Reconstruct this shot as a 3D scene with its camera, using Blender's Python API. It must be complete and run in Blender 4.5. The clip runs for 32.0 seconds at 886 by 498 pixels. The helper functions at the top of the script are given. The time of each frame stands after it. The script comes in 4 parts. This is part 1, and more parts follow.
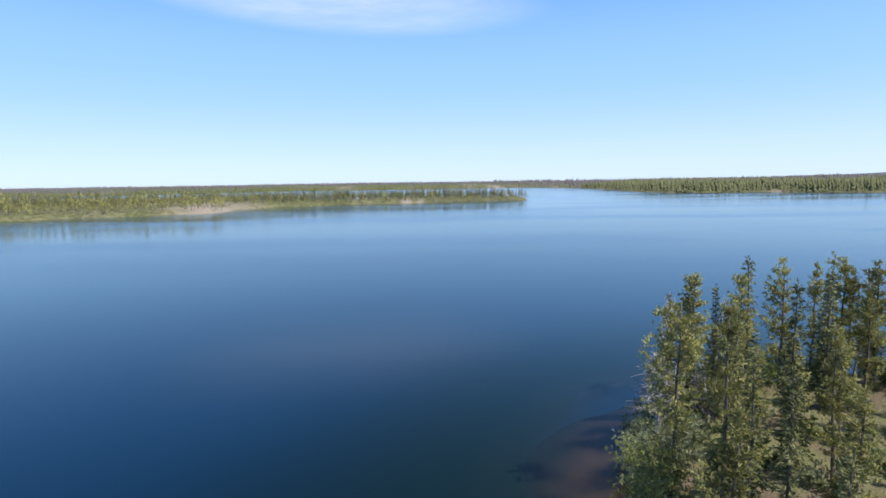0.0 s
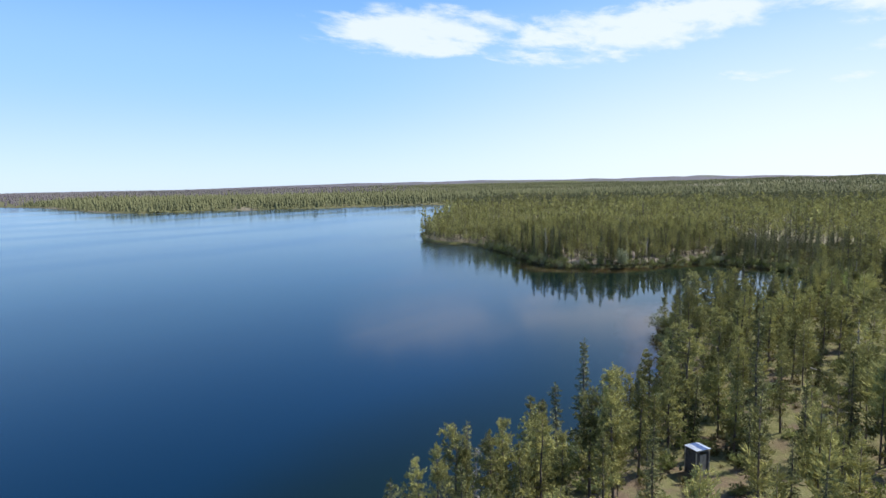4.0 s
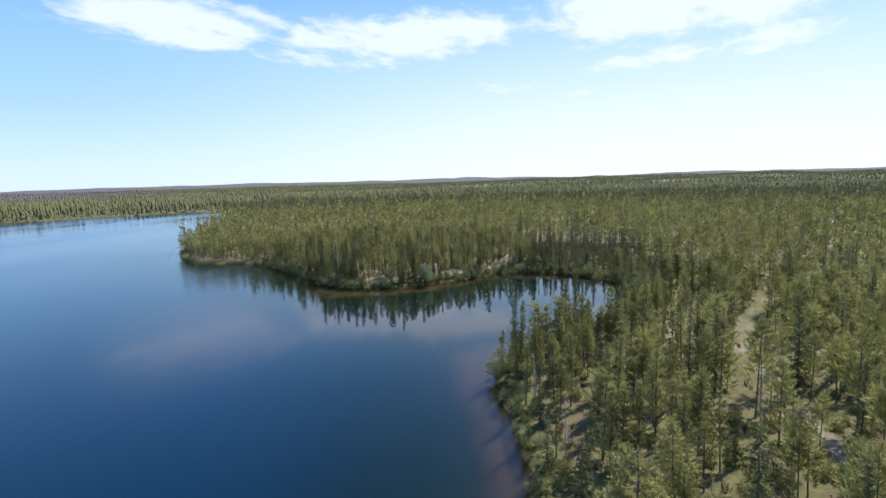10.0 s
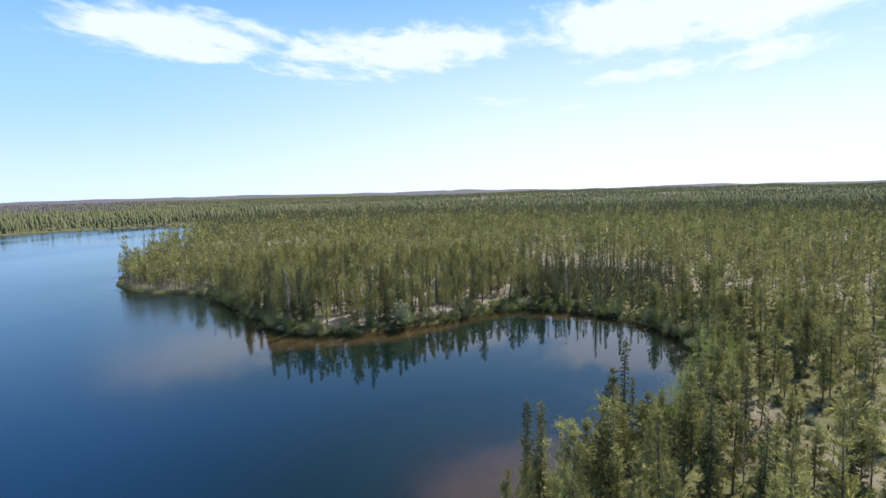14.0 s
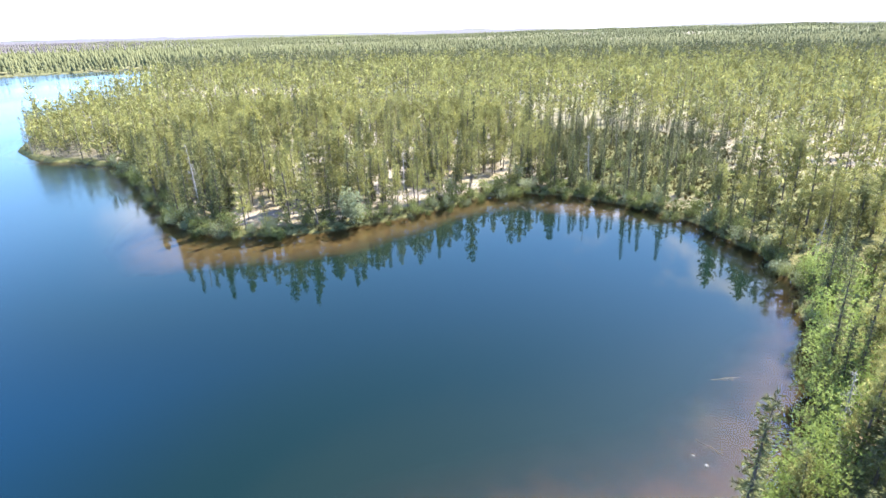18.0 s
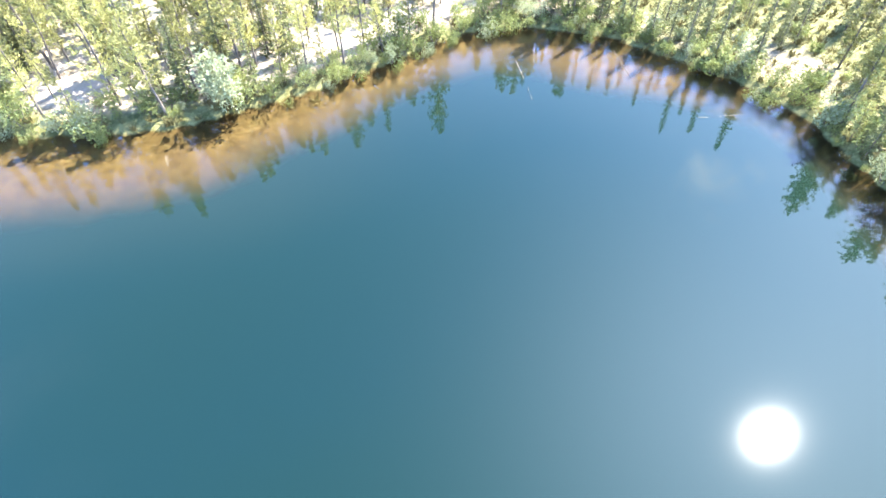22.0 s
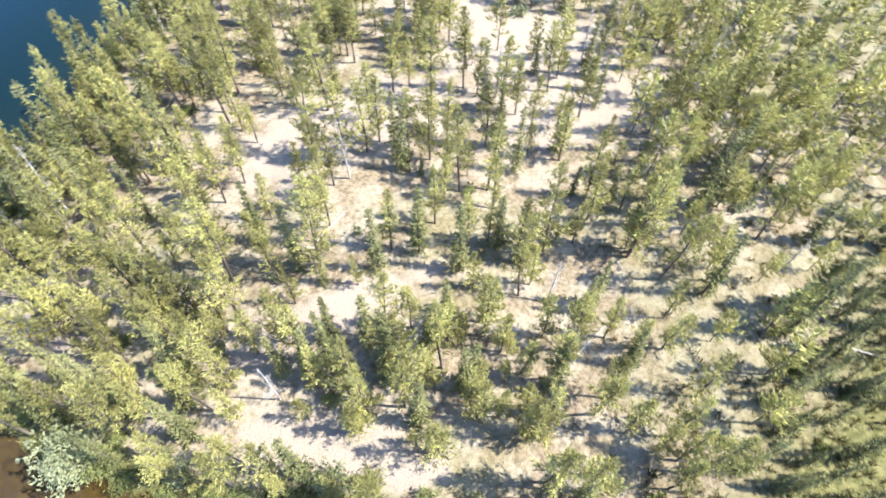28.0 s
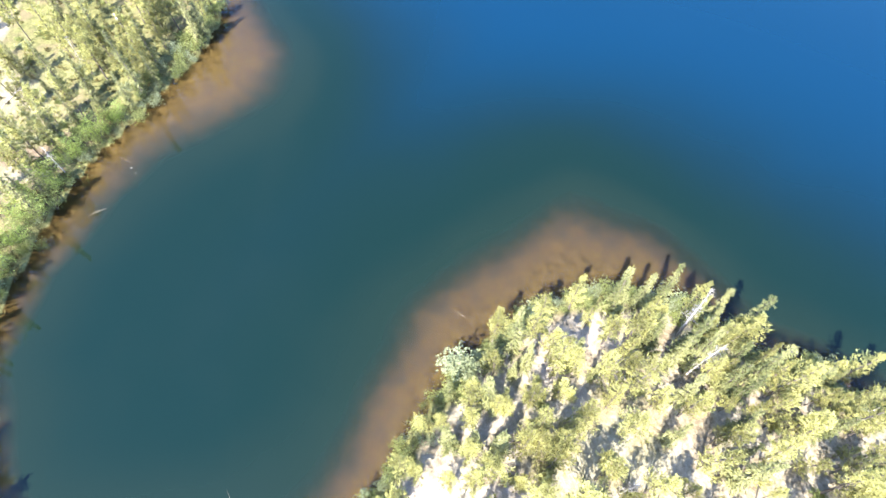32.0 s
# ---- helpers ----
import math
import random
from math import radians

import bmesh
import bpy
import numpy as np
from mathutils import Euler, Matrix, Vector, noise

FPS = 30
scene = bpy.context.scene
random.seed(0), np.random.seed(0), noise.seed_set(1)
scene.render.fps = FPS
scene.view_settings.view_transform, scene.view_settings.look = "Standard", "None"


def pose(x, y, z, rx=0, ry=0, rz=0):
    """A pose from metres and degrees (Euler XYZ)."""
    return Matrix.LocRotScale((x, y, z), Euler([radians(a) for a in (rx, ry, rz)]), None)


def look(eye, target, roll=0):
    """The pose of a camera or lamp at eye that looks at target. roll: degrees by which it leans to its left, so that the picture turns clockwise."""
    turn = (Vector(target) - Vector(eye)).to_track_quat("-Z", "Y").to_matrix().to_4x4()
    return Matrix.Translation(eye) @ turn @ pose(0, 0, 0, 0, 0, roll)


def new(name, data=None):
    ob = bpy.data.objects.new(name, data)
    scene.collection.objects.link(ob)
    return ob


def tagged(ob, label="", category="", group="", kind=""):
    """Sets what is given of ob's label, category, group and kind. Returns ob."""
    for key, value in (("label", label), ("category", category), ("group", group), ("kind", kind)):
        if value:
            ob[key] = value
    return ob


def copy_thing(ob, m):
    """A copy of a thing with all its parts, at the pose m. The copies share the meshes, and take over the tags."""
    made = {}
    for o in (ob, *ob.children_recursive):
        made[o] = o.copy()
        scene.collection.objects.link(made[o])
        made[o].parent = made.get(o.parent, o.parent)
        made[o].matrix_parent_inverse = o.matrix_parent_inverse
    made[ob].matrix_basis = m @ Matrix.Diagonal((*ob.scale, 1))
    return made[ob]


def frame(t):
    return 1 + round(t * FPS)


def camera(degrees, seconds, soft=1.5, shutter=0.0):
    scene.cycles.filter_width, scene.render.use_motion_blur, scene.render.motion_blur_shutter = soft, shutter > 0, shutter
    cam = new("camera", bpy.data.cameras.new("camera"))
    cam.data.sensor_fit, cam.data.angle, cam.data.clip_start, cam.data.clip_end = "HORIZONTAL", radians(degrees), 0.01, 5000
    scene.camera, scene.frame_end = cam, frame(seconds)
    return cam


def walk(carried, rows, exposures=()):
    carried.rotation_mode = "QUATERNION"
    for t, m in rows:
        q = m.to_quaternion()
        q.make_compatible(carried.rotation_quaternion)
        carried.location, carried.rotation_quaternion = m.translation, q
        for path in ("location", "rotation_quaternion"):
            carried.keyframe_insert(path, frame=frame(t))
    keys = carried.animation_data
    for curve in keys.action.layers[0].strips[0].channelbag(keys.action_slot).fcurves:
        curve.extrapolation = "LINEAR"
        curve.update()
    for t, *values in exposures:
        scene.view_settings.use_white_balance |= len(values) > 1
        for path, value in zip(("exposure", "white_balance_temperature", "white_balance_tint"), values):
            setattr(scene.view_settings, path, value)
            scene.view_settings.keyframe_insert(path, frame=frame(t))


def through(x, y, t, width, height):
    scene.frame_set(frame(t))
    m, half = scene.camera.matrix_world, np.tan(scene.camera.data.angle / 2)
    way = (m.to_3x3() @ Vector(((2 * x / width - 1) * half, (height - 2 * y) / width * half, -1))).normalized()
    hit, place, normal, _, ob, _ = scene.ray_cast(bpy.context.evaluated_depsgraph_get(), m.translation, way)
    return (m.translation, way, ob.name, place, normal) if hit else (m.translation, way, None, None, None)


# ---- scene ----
# ---- camera ----
cam = camera(76.9, 32.0, soft=1.5, shutter=0.1)
PATH = [
    (0, (2.32, 4.29, 13.09), (2.47, 24.15, 10.72), -0.85),
    (0.5, (2.15, 8.60, 13.84), (4.52, 28.31, 11.38), -0.90),
    (1, (2.23, 12.37, 14.72), (6.95, 31.65, 12.28), -0.95),
    (1.5, (2.53, 15.61, 15.79), (9.15, 34.34, 13.43), -0.95),
    (2, (2.91, 17.80, 17.06), (10.58, 36.13, 14.75), -0.95),
    (2.5, (3.23, 18.98, 18.16), (12.77, 36.41, 15.87), -1.00),
    (3, (3.27, 19.21, 19.16), (15.47, 34.88, 16.88), -0.95),
    (3.5, (3.30, 19.35, 20.40), (17.75, 32.98, 18.10), -1.00),
    (4, (3.36, 19.46, 21.76), (18.87, 31.87, 19.44), -1.00),
    (4.5, (3.76, 19.90, 22.78), (19.60, 31.89, 20.46), -1.00),
    (6.5, (7.17, 23.10, 25.59), (23.09, 34.97, 23.21), -1.05),
    (7, (8.72, 24.38, 26.05), (24.66, 36.22, 23.67), -1.29),
    (7.5, (10.69, 25.98, 26.13), (26.63, 37.81, 23.70), -1.16),
    (8, (12.92, 27.52, 25.81), (28.82, 39.42, 23.39), -1.18),
    (8.5, (15.29, 28.92, 24.90), (32.66, 38.52, 22.46), -1.31),
    (9, (18.01, 30.48, 23.65), (36.78, 36.96, 21.21), -1.59),
    (9.5, (20.98, 31.74, 22.90), (39.95, 37.57, 20.45), -1.64),
    (10, (24.21, 32.71, 22.60), (43.25, 38.35, 20.19), -1.52),
    (10.5, (27.59, 33.57, 22.32), (46.65, 39.14, 19.96), -1.48),
    (11, (31.02, 34.28, 22.21), (50.09, 39.82, 19.88), -1.52),
    (11.5, (34.50, 35.02, 22.16), (53.60, 40.51, 19.86), -1.50),
    (12, (38.19, 35.65, 22.06), (57.28, 41.15, 19.81), -1.57),
    (12.5, (41.86, 36.31, 22.03), (60.96, 41.83, 19.83), -1.43),
    (13, (45.60, 37.05, 22.20), (64.72, 42.57, 20.16), -1.45),
    (13.5, (49.47, 37.70, 22.37), (68.63, 43.24, 20.83), -1.35),
    (14, (53.26, 38.38, 22.45), (72.37, 43.94, 20.47), -1.38),
    (14.5, (57.01, 39.04, 22.40), (76.01, 44.60, 19.58), -1.30),
    (16.5, (72.12, 41.34, 21.51), (90.60, 46.89, 16.22), -1.23),
    (17, (75.66, 41.76, 21.41), (94.01, 47.30, 15.67), -1.24),
    (17.5, (79.17, 42.14, 21.39), (97.29, 47.64, 14.94), -1.27),
    (18, (82.72, 42.49, 21.37), (100.56, 47.95, 14.16), -1.35),
    (18.5, (86.15, 42.97, 21.33), (103.66, 48.35, 13.29), -1.25),
    (19, (89.60, 43.48, 21.35), (106.62, 48.72, 12.25), -1.33),
    (19.5, (93.01, 43.96, 21.51), (109.45, 49.03, 11.31), -1.38),
    (20, (96.58, 44.24, 21.54), (112.40, 49.18, 10.34), -1.39),
    (20.5, (100.26, 44.33, 21.54), (115.38, 49.22, 9.39), -1.65),
    (21, (104.22, 44.74, 21.77), (118.54, 49.46, 8.62), -1.55),
    (21.5, (108.06, 45.29, 21.96), (121.68, 49.80, 8.03), -1.50),
    (22, (111.73, 45.99, 22.07), (124.81, 50.29, 7.57), -1.45),
    (22.5, (115.38, 46.55, 22.14), (127.77, 50.61, 6.98), -1.40),
    (23, (119.03, 47.10, 22.09), (130.71, 50.91, 6.31), -1.37),
    (23.5, (122.50, 47.76, 21.70), (133.72, 51.33, 5.54), -1.11),
    (24, (126.01, 48.30, 21.63), (137.30, 51.84, 5.51), -0.93),
    (24.5, (129.35, 48.59, 22.30), (140.86, 52.24, 6.36), -1.01),
    (25, (132.74, 48.80, 23.68), (144.37, 52.60, 7.86), -1.40),
    (25.5, (136.64, 49.13, 25.62), (148.06, 53.06, 9.68), -1.89),
    (27, (147.77, 51.71, 32.59), (158.53, 55.96, 16.28), -0.02),
    (27.5, (151.68, 52.62, 35.04), (161.22, 58.86, 18.61), 0.60),
    (28, (155.48, 53.66, 36.56), (161.02, 63.42, 20.01), 0.90),
    (28.5, (158.91, 55.20, 38.62), (159.38, 66.24, 21.95), 0.54),
    (29, (161.06, 57.29, 40.79), (157.12, 67.45, 24.02), 0.65),
    (29.5, (161.84, 59.62, 42.88), (155.15, 67.98, 25.99), 1.05),
    (30, (161.55, 61.91, 44.85), (153.39, 68.49, 27.82), 1.27),
    (30.5, (160.65, 63.99, 46.59), (151.20, 68.08, 29.44), 0.91),
    (31, (159.58, 65.94, 48.29), (149.52, 67.86, 31.11), -0.27),
    (31.5, (158.14, 67.48, 49.54), (148.01, 68.71, 32.33), -1.03),
    (32, (156.30, 68.79, 50.30), (146.17, 69.67, 33.08), -1.71),
]
EXPOSURES = [(0.0, 0.5), (6.0, 0.52), (9.0, 0.57), (13.0, 0.57), (14.5, 0.68), (16.5, 1.36), (18.0, 2.18), (19.0, 2.84), (21.0, 3.42), (24.0, 3.37), (25.5, 3.0), (27.5, 1.98), (29.0, 1.86), (30.2, 1.98), (32.0, 2.6)]
walk(cam, [(t, look(eye, target, roll)) for t, eye, target, roll in PATH], EXPOSURES)

# ---- world and sun ----
SUN_ELEV, SUN_AZ = radians(53.3), radians(124.6)  # azimuth clockwise from +y
SUN_DIR = Vector((math.sin(SUN_AZ) * math.cos(SUN_ELEV), math.cos(SUN_AZ) * math.cos(SUN_ELEV), math.sin(SUN_ELEV)))


class Nodes:
    """Short hand for node trees."""

    def __init__(self, tree):
        self.tree = tree
        tree.nodes.clear()

    def add(self, kind, **inputs):
        node = self.tree.nodes.new(kind)
        for key, value in inputs.items():
            slot = node.inputs[int(key[1:])] if key[0] == "i" and key[1:].isdigit() else node.inputs[key.replace("_", " ")]
            if isinstance(value, bpy.types.NodeSocket):
                self.tree.links.new(value, slot)
            else:
                slot.default_value = value
        return node

    def maths(self, operation, a, b=0.0, c=0.0, clamp=False):
        node = self.tree.nodes.new("ShaderNodeMath")
        node.operation, node.use_clamp = operation, clamp
        for slot, value in zip(node.inputs, (a, b, c)):
            if isinstance(value, bpy.types.NodeSocket):
                self.tree.links.new(value, slot)
            else:
                slot.default_value = value
        return node.outputs[0]

    def ramp(self, factor, low, high, smooth=True):
        """0 below low, 1 above high."""
        node = self.tree.nodes.new("ShaderNodeMapRange")
        node.interpolation_type = "SMOOTHSTEP" if smooth else "LINEAR"
        self.tree.links.new(factor, node.inputs[0])
        node.inputs[1].default_value, node.inputs[2].default_value = low, high
        return node.outputs[0]

    def mix(self, factor, a, b):
        node = self.tree.nodes.new("ShaderNodeMix")
        node.data_type = "RGBA"
        for slot, value in ((node.inputs[0], factor), (node.inputs[6], a), (node.inputs[7], b)):
            if isinstance(value, bpy.types.NodeSocket):
                self.tree.links.new(value, slot)
            elif slot is node.inputs[0]:
                slot.default_value = value
            else:
                slot.default_value = (*value, 1.0)
        return node.outputs[2]

    def noise(self, vector, scale, detail=4.0, rough=0.55, distort=0.0):
        node = self.tree.nodes.new("ShaderNodeTexNoise")
        if vector is not None:
            self.tree.links.new(vector, node.inputs["Vector"])
        node.inputs["Scale"].default_value, node.inputs["Detail"].default_value = scale, detail
        node.inputs["Roughness"].default_value, node.inputs["Distortion"].default_value = rough, distort
        return node.outputs[0]

    def stored(self, name):
        node = self.tree.nodes.new("ShaderNodeAttribute")
        node.attribute_name = name
        return node.outputs["Fac"]

    def link(self, a, b):
        self.tree.links.new(a, b)


def build_world():
    world = bpy.data.worlds.new("sky")
    scene.world = world
    world.use_nodes = True
    n = Nodes(world.node_tree)
    sky = n.add("ShaderNodeTexSky")
    sky.sky_type, sky.sun_disc = "NISHITA", False
    sky.sun_elevation, sky.sun_rotation = SUN_ELEV, SUN_AZ
    sky.altitude, sky.air_density, sky.dust_density, sky.ozone_density = 300, 1.0, 0.2, 2.5
    way = n.add("ShaderNodeTexCoord").outputs["Generated"]
    parts = n.add("ShaderNodeSeparateXYZ", Vector=way)
    x, y, z = parts.outputs
    # bearing and height above the horizon, in degrees
    bearing = n.maths("MULTIPLY", n.maths("ARCTAN2", x, y), 57.2958)
    lift = n.maths("MULTIPLY", n.maths("ARCSINE", z), 57.2958)
    up = n.maths("MAXIMUM", n.maths("ADD", z, 0.06), 0.03)
    flat = n.add("ShaderNodeCombineXYZ", X=n.maths("DIVIDE", x, up), Y=n.maths("DIVIDE", y, up)).outputs[0]
    along = n.maths("ADD", n.maths("MULTIPLY", x, math.sin(SUN_AZ)), n.maths("MULTIPLY", y, math.cos(SUN_AZ)))
    stretched = n.add("ShaderNodeMapping", Vector=flat, Rotation=(0, 0, radians(62)), Scale=(0.8, 1.3, 1.0)).outputs[0]
    big = n.noise(stretched, 1.1, 5.0, 0.55, 0.4)
    fine = n.noise(stretched, 4.5, 5.0, 0.62, 0.3)
    ragged = n.maths("ADD", n.maths("MULTIPLY", big, 0.6), n.maths("MULTIPLY", fine, 0.4))
    banks = None
    for cb, cl, wb, wl, slant, much in CLOUDS:
        db = n.maths("SUBTRACT", bearing, cb)
        dl = n.maths("SUBTRACT", n.maths("SUBTRACT", lift, cl), n.maths("MULTIPLY", db, slant))
        e = n.maths("ADD", n.maths("POWER", n.maths("ABSOLUTE", n.maths("DIVIDE", db, wb)), 2.0), n.maths("POWER", n.maths("ABSOLUTE", n.maths("DIVIDE", dl, wl)), 2.0))
        one = n.maths("MULTIPLY", n.maths("SUBTRACT", 1.0, n.ramp(e, 0.0, 1.7, False)), much)
        banks = one if banks is None else n.maths("MAXIMUM", banks, one)
    thick = n.maths("ADD", banks, n.maths("MULTIPLY", n.maths("SUBTRACT", ragged, 0.5), 4.2))
    cloud = n.maths("MULTIPLY", n.ramp(thick, 0.28, 1.0), n.ramp(banks, 0.02, 0.25))
    high = n.maths("MULTIPLY", n.ramp(ragged, 0.52, 0.66), n.maths("MULTIPLY", n.ramp(lift, 24.0, 34.0), 0.08))
    cloud = n.maths("MAXIMUM", cloud, high)
    # a thin smooth streak
    sb, sl = n.maths("DIVIDE", n.maths("SUBTRACT", bearing, -9.0), 19.0), n.maths("DIVIDE", n.maths("SUBTRACT", n.maths("ADD", lift, n.maths("MULTIPLY", bearing, 0.03)), 16.6), 2.6)
    streak = n.maths("SUBTRACT", 1.0, n.ramp(n.maths("ADD", n.maths("MULTIPLY", sb, sb), n.maths("MULTIPLY", sl, sl)), 0.1, 1.3))
    cloud = n.maths("MAXIMUM", cloud, n.maths("MULTIPLY", streak, n.maths("ADD", 0.3, n.maths("MULTIPLY", n.ramp(ragged, 0.35, 0.7), 0.35))))
    veil = n.maths("MULTIPLY", n.ramp(along, 0.0, 0.95), n.ramp(n.maths("SUBTRACT", 1.0, z), 0.62, 0.98))
    blue = n.add("ShaderNodeMix")
    blue.data_type, blue.blend_type = "RGBA", "MULTIPLY"
    n.link(sky.outputs[0], blue.inputs[6])
    blue.inputs[0].default_value, blue.inputs[7].default_value = 1.0, (0.81, 1.08, 1.42, 1.0)
    # pale air low over the horizon
    air = n.mix(n.ramp(lift, 9.0, 21.0), (2.8, 4.9, 7.8), (1.55, 3.6, 7.6))
    air = n.mix(n.ramp(lift, -1.0, 11.0), (5.3, 6.4, 7.9), air)
    pale = n.mix(n.maths("MULTIPLY", n.maths("SUBTRACT", 1.0, n.ramp(z, 0.22, 0.5)), 0.85), blue.outputs[2], air)
    pale = n.mix(n.maths("MULTIPLY", veil, 0.75), pale, (7.1, 7.6, 8.5))
    both = n.mix(n.maths("MULTIPLY", cloud, 0.9), pale, (6.3, 6.95, 8.9))
    # the bright haze round the sun
    toward = n.add("ShaderNodeVectorMath", i0=way, i1=tuple(SUN_DIR))
    toward.operation = "DOT_PRODUCT"
    glare = n.maths("POWER", n.maths("MAXIMUM", toward.outputs["Value"], 0.0), 14.0)
    haze = n.mix(glare, (0.0, 0.0, 0.0), HAZE)
    both = n.add("ShaderNodeVectorMath", i0=both, i1=haze).outputs[0]
    back = n.add("ShaderNodeBackground", Color=both, Strength=SKY)
    n.link(back.outputs[0], n.add("ShaderNodeOutputWorld").inputs[0])


SKY = 0.1
HAZE = (7.6, 9.2, 12.0)
# clouds: bearing, height, half widths, slant, thickness
CLOUDS = [
    (49.0, 14.7, 11.0, 2.1, -0.02, 0.95), (70.0, 13.9, 13.5, 2.4, 0.06, 1.0), (97.0, 15.2, 17.0, 3.0, 0.0, 1.1), (102.0, 11.4, 12.0, 1.1, 0.09, 0.8),
    (79.5, 9.1, 3.4, 0.6, 0.0, 0.7), (88.0, 8.0, 3.0, 0.5, 0.0, 0.5), (104.0, 22.0, 20.0, 3.5, 0.03, 0.8), (101.0, 35.5, 8.0, 4.5, 0.1, 0.42), (99.0, 44.0, 4.0, 3.0, 0.0, 0.4),
]
build_world()
sun = new("sun", bpy.data.lights.new("sun", "SUN"))
sun.data.energy, sun.data.angle, sun.data.color = 5.0, radians(0.53), (1.0, 0.95, 0.87)
sun.rotation_euler = SUN_DIR.to_track_quat("Z", "Y").to_euler()
sun.location = SUN_DIR * 300


# ---- materials ----
def material(name):
    m = bpy.data.materials.new(name)
    m.use_nodes = True
    return m, Nodes(m.node_tree)


def finish(n, shader, displacement=None):
    n.link(shader, n.add("ShaderNodeOutputMaterial").inputs[0])


def leaf_material(name, dark, light, far=0.25, through=0.35, rough=0.8):
    """Foliage: colour varies from clump to clump and from tree to tree, and some light comes through it."""
    m, n = material(name)
    place = n.add("ShaderNodeNewGeometry")
    tree = n.noise(place.outputs["Position"], far, 1.0)
    island = place.outputs["Random Per Island"]
    per = n.add("ShaderNodeObjectInfo").outputs["Random"]
    factor = n.maths("ADD", n.maths("MULTIPLY", n.ramp(tree, 0.35, 0.65), 0.6), n.maths("MULTIPLY", island, 0.2))
    factor = n.maths("ADD", factor, n.maths("MULTIPLY", per, 0.2), clamp=True)
    colour = n.mix(factor, dark, light)
    body = n.add("ShaderNodeBsdfPrincipled", Base_Color=colour, Roughness=rough)
    body.inputs["Specular IOR Level"].default_value = 0.08
    thin = n.add("ShaderNodeBsdfTranslucent", Color=colour)
    both = n.add("ShaderNodeMixShader", i0=through, i1=body.outputs[0], i2=thin.outputs[0])
    finish(n, both.outputs[0])
    return m


def bark_material(name, dark, light):
    m, n = material(name)
    place = n.add("ShaderNodeNewGeometry").outputs["Position"]
    grain = n.noise(place, 9.0, 5.0, 0.7)
    broad = n.noise(place, 0.9, 2.0)
    colour = n.mix(n.ramp(n.maths("ADD", n.maths("MULTIPLY", grain, 0.6), n.maths("MULTIPLY", broad, 0.4)), 0.35, 0.65), dark, light)
    bump = n.add("ShaderNodeBump", Height=grain, Strength=0.6, Distance=0.03)
    body = n.add("ShaderNodeBsdfPrincipled", Base_Color=colour, Roughness=0.9, Normal=bump.outputs[0])
    finish(n, body.outputs[0])
    return m


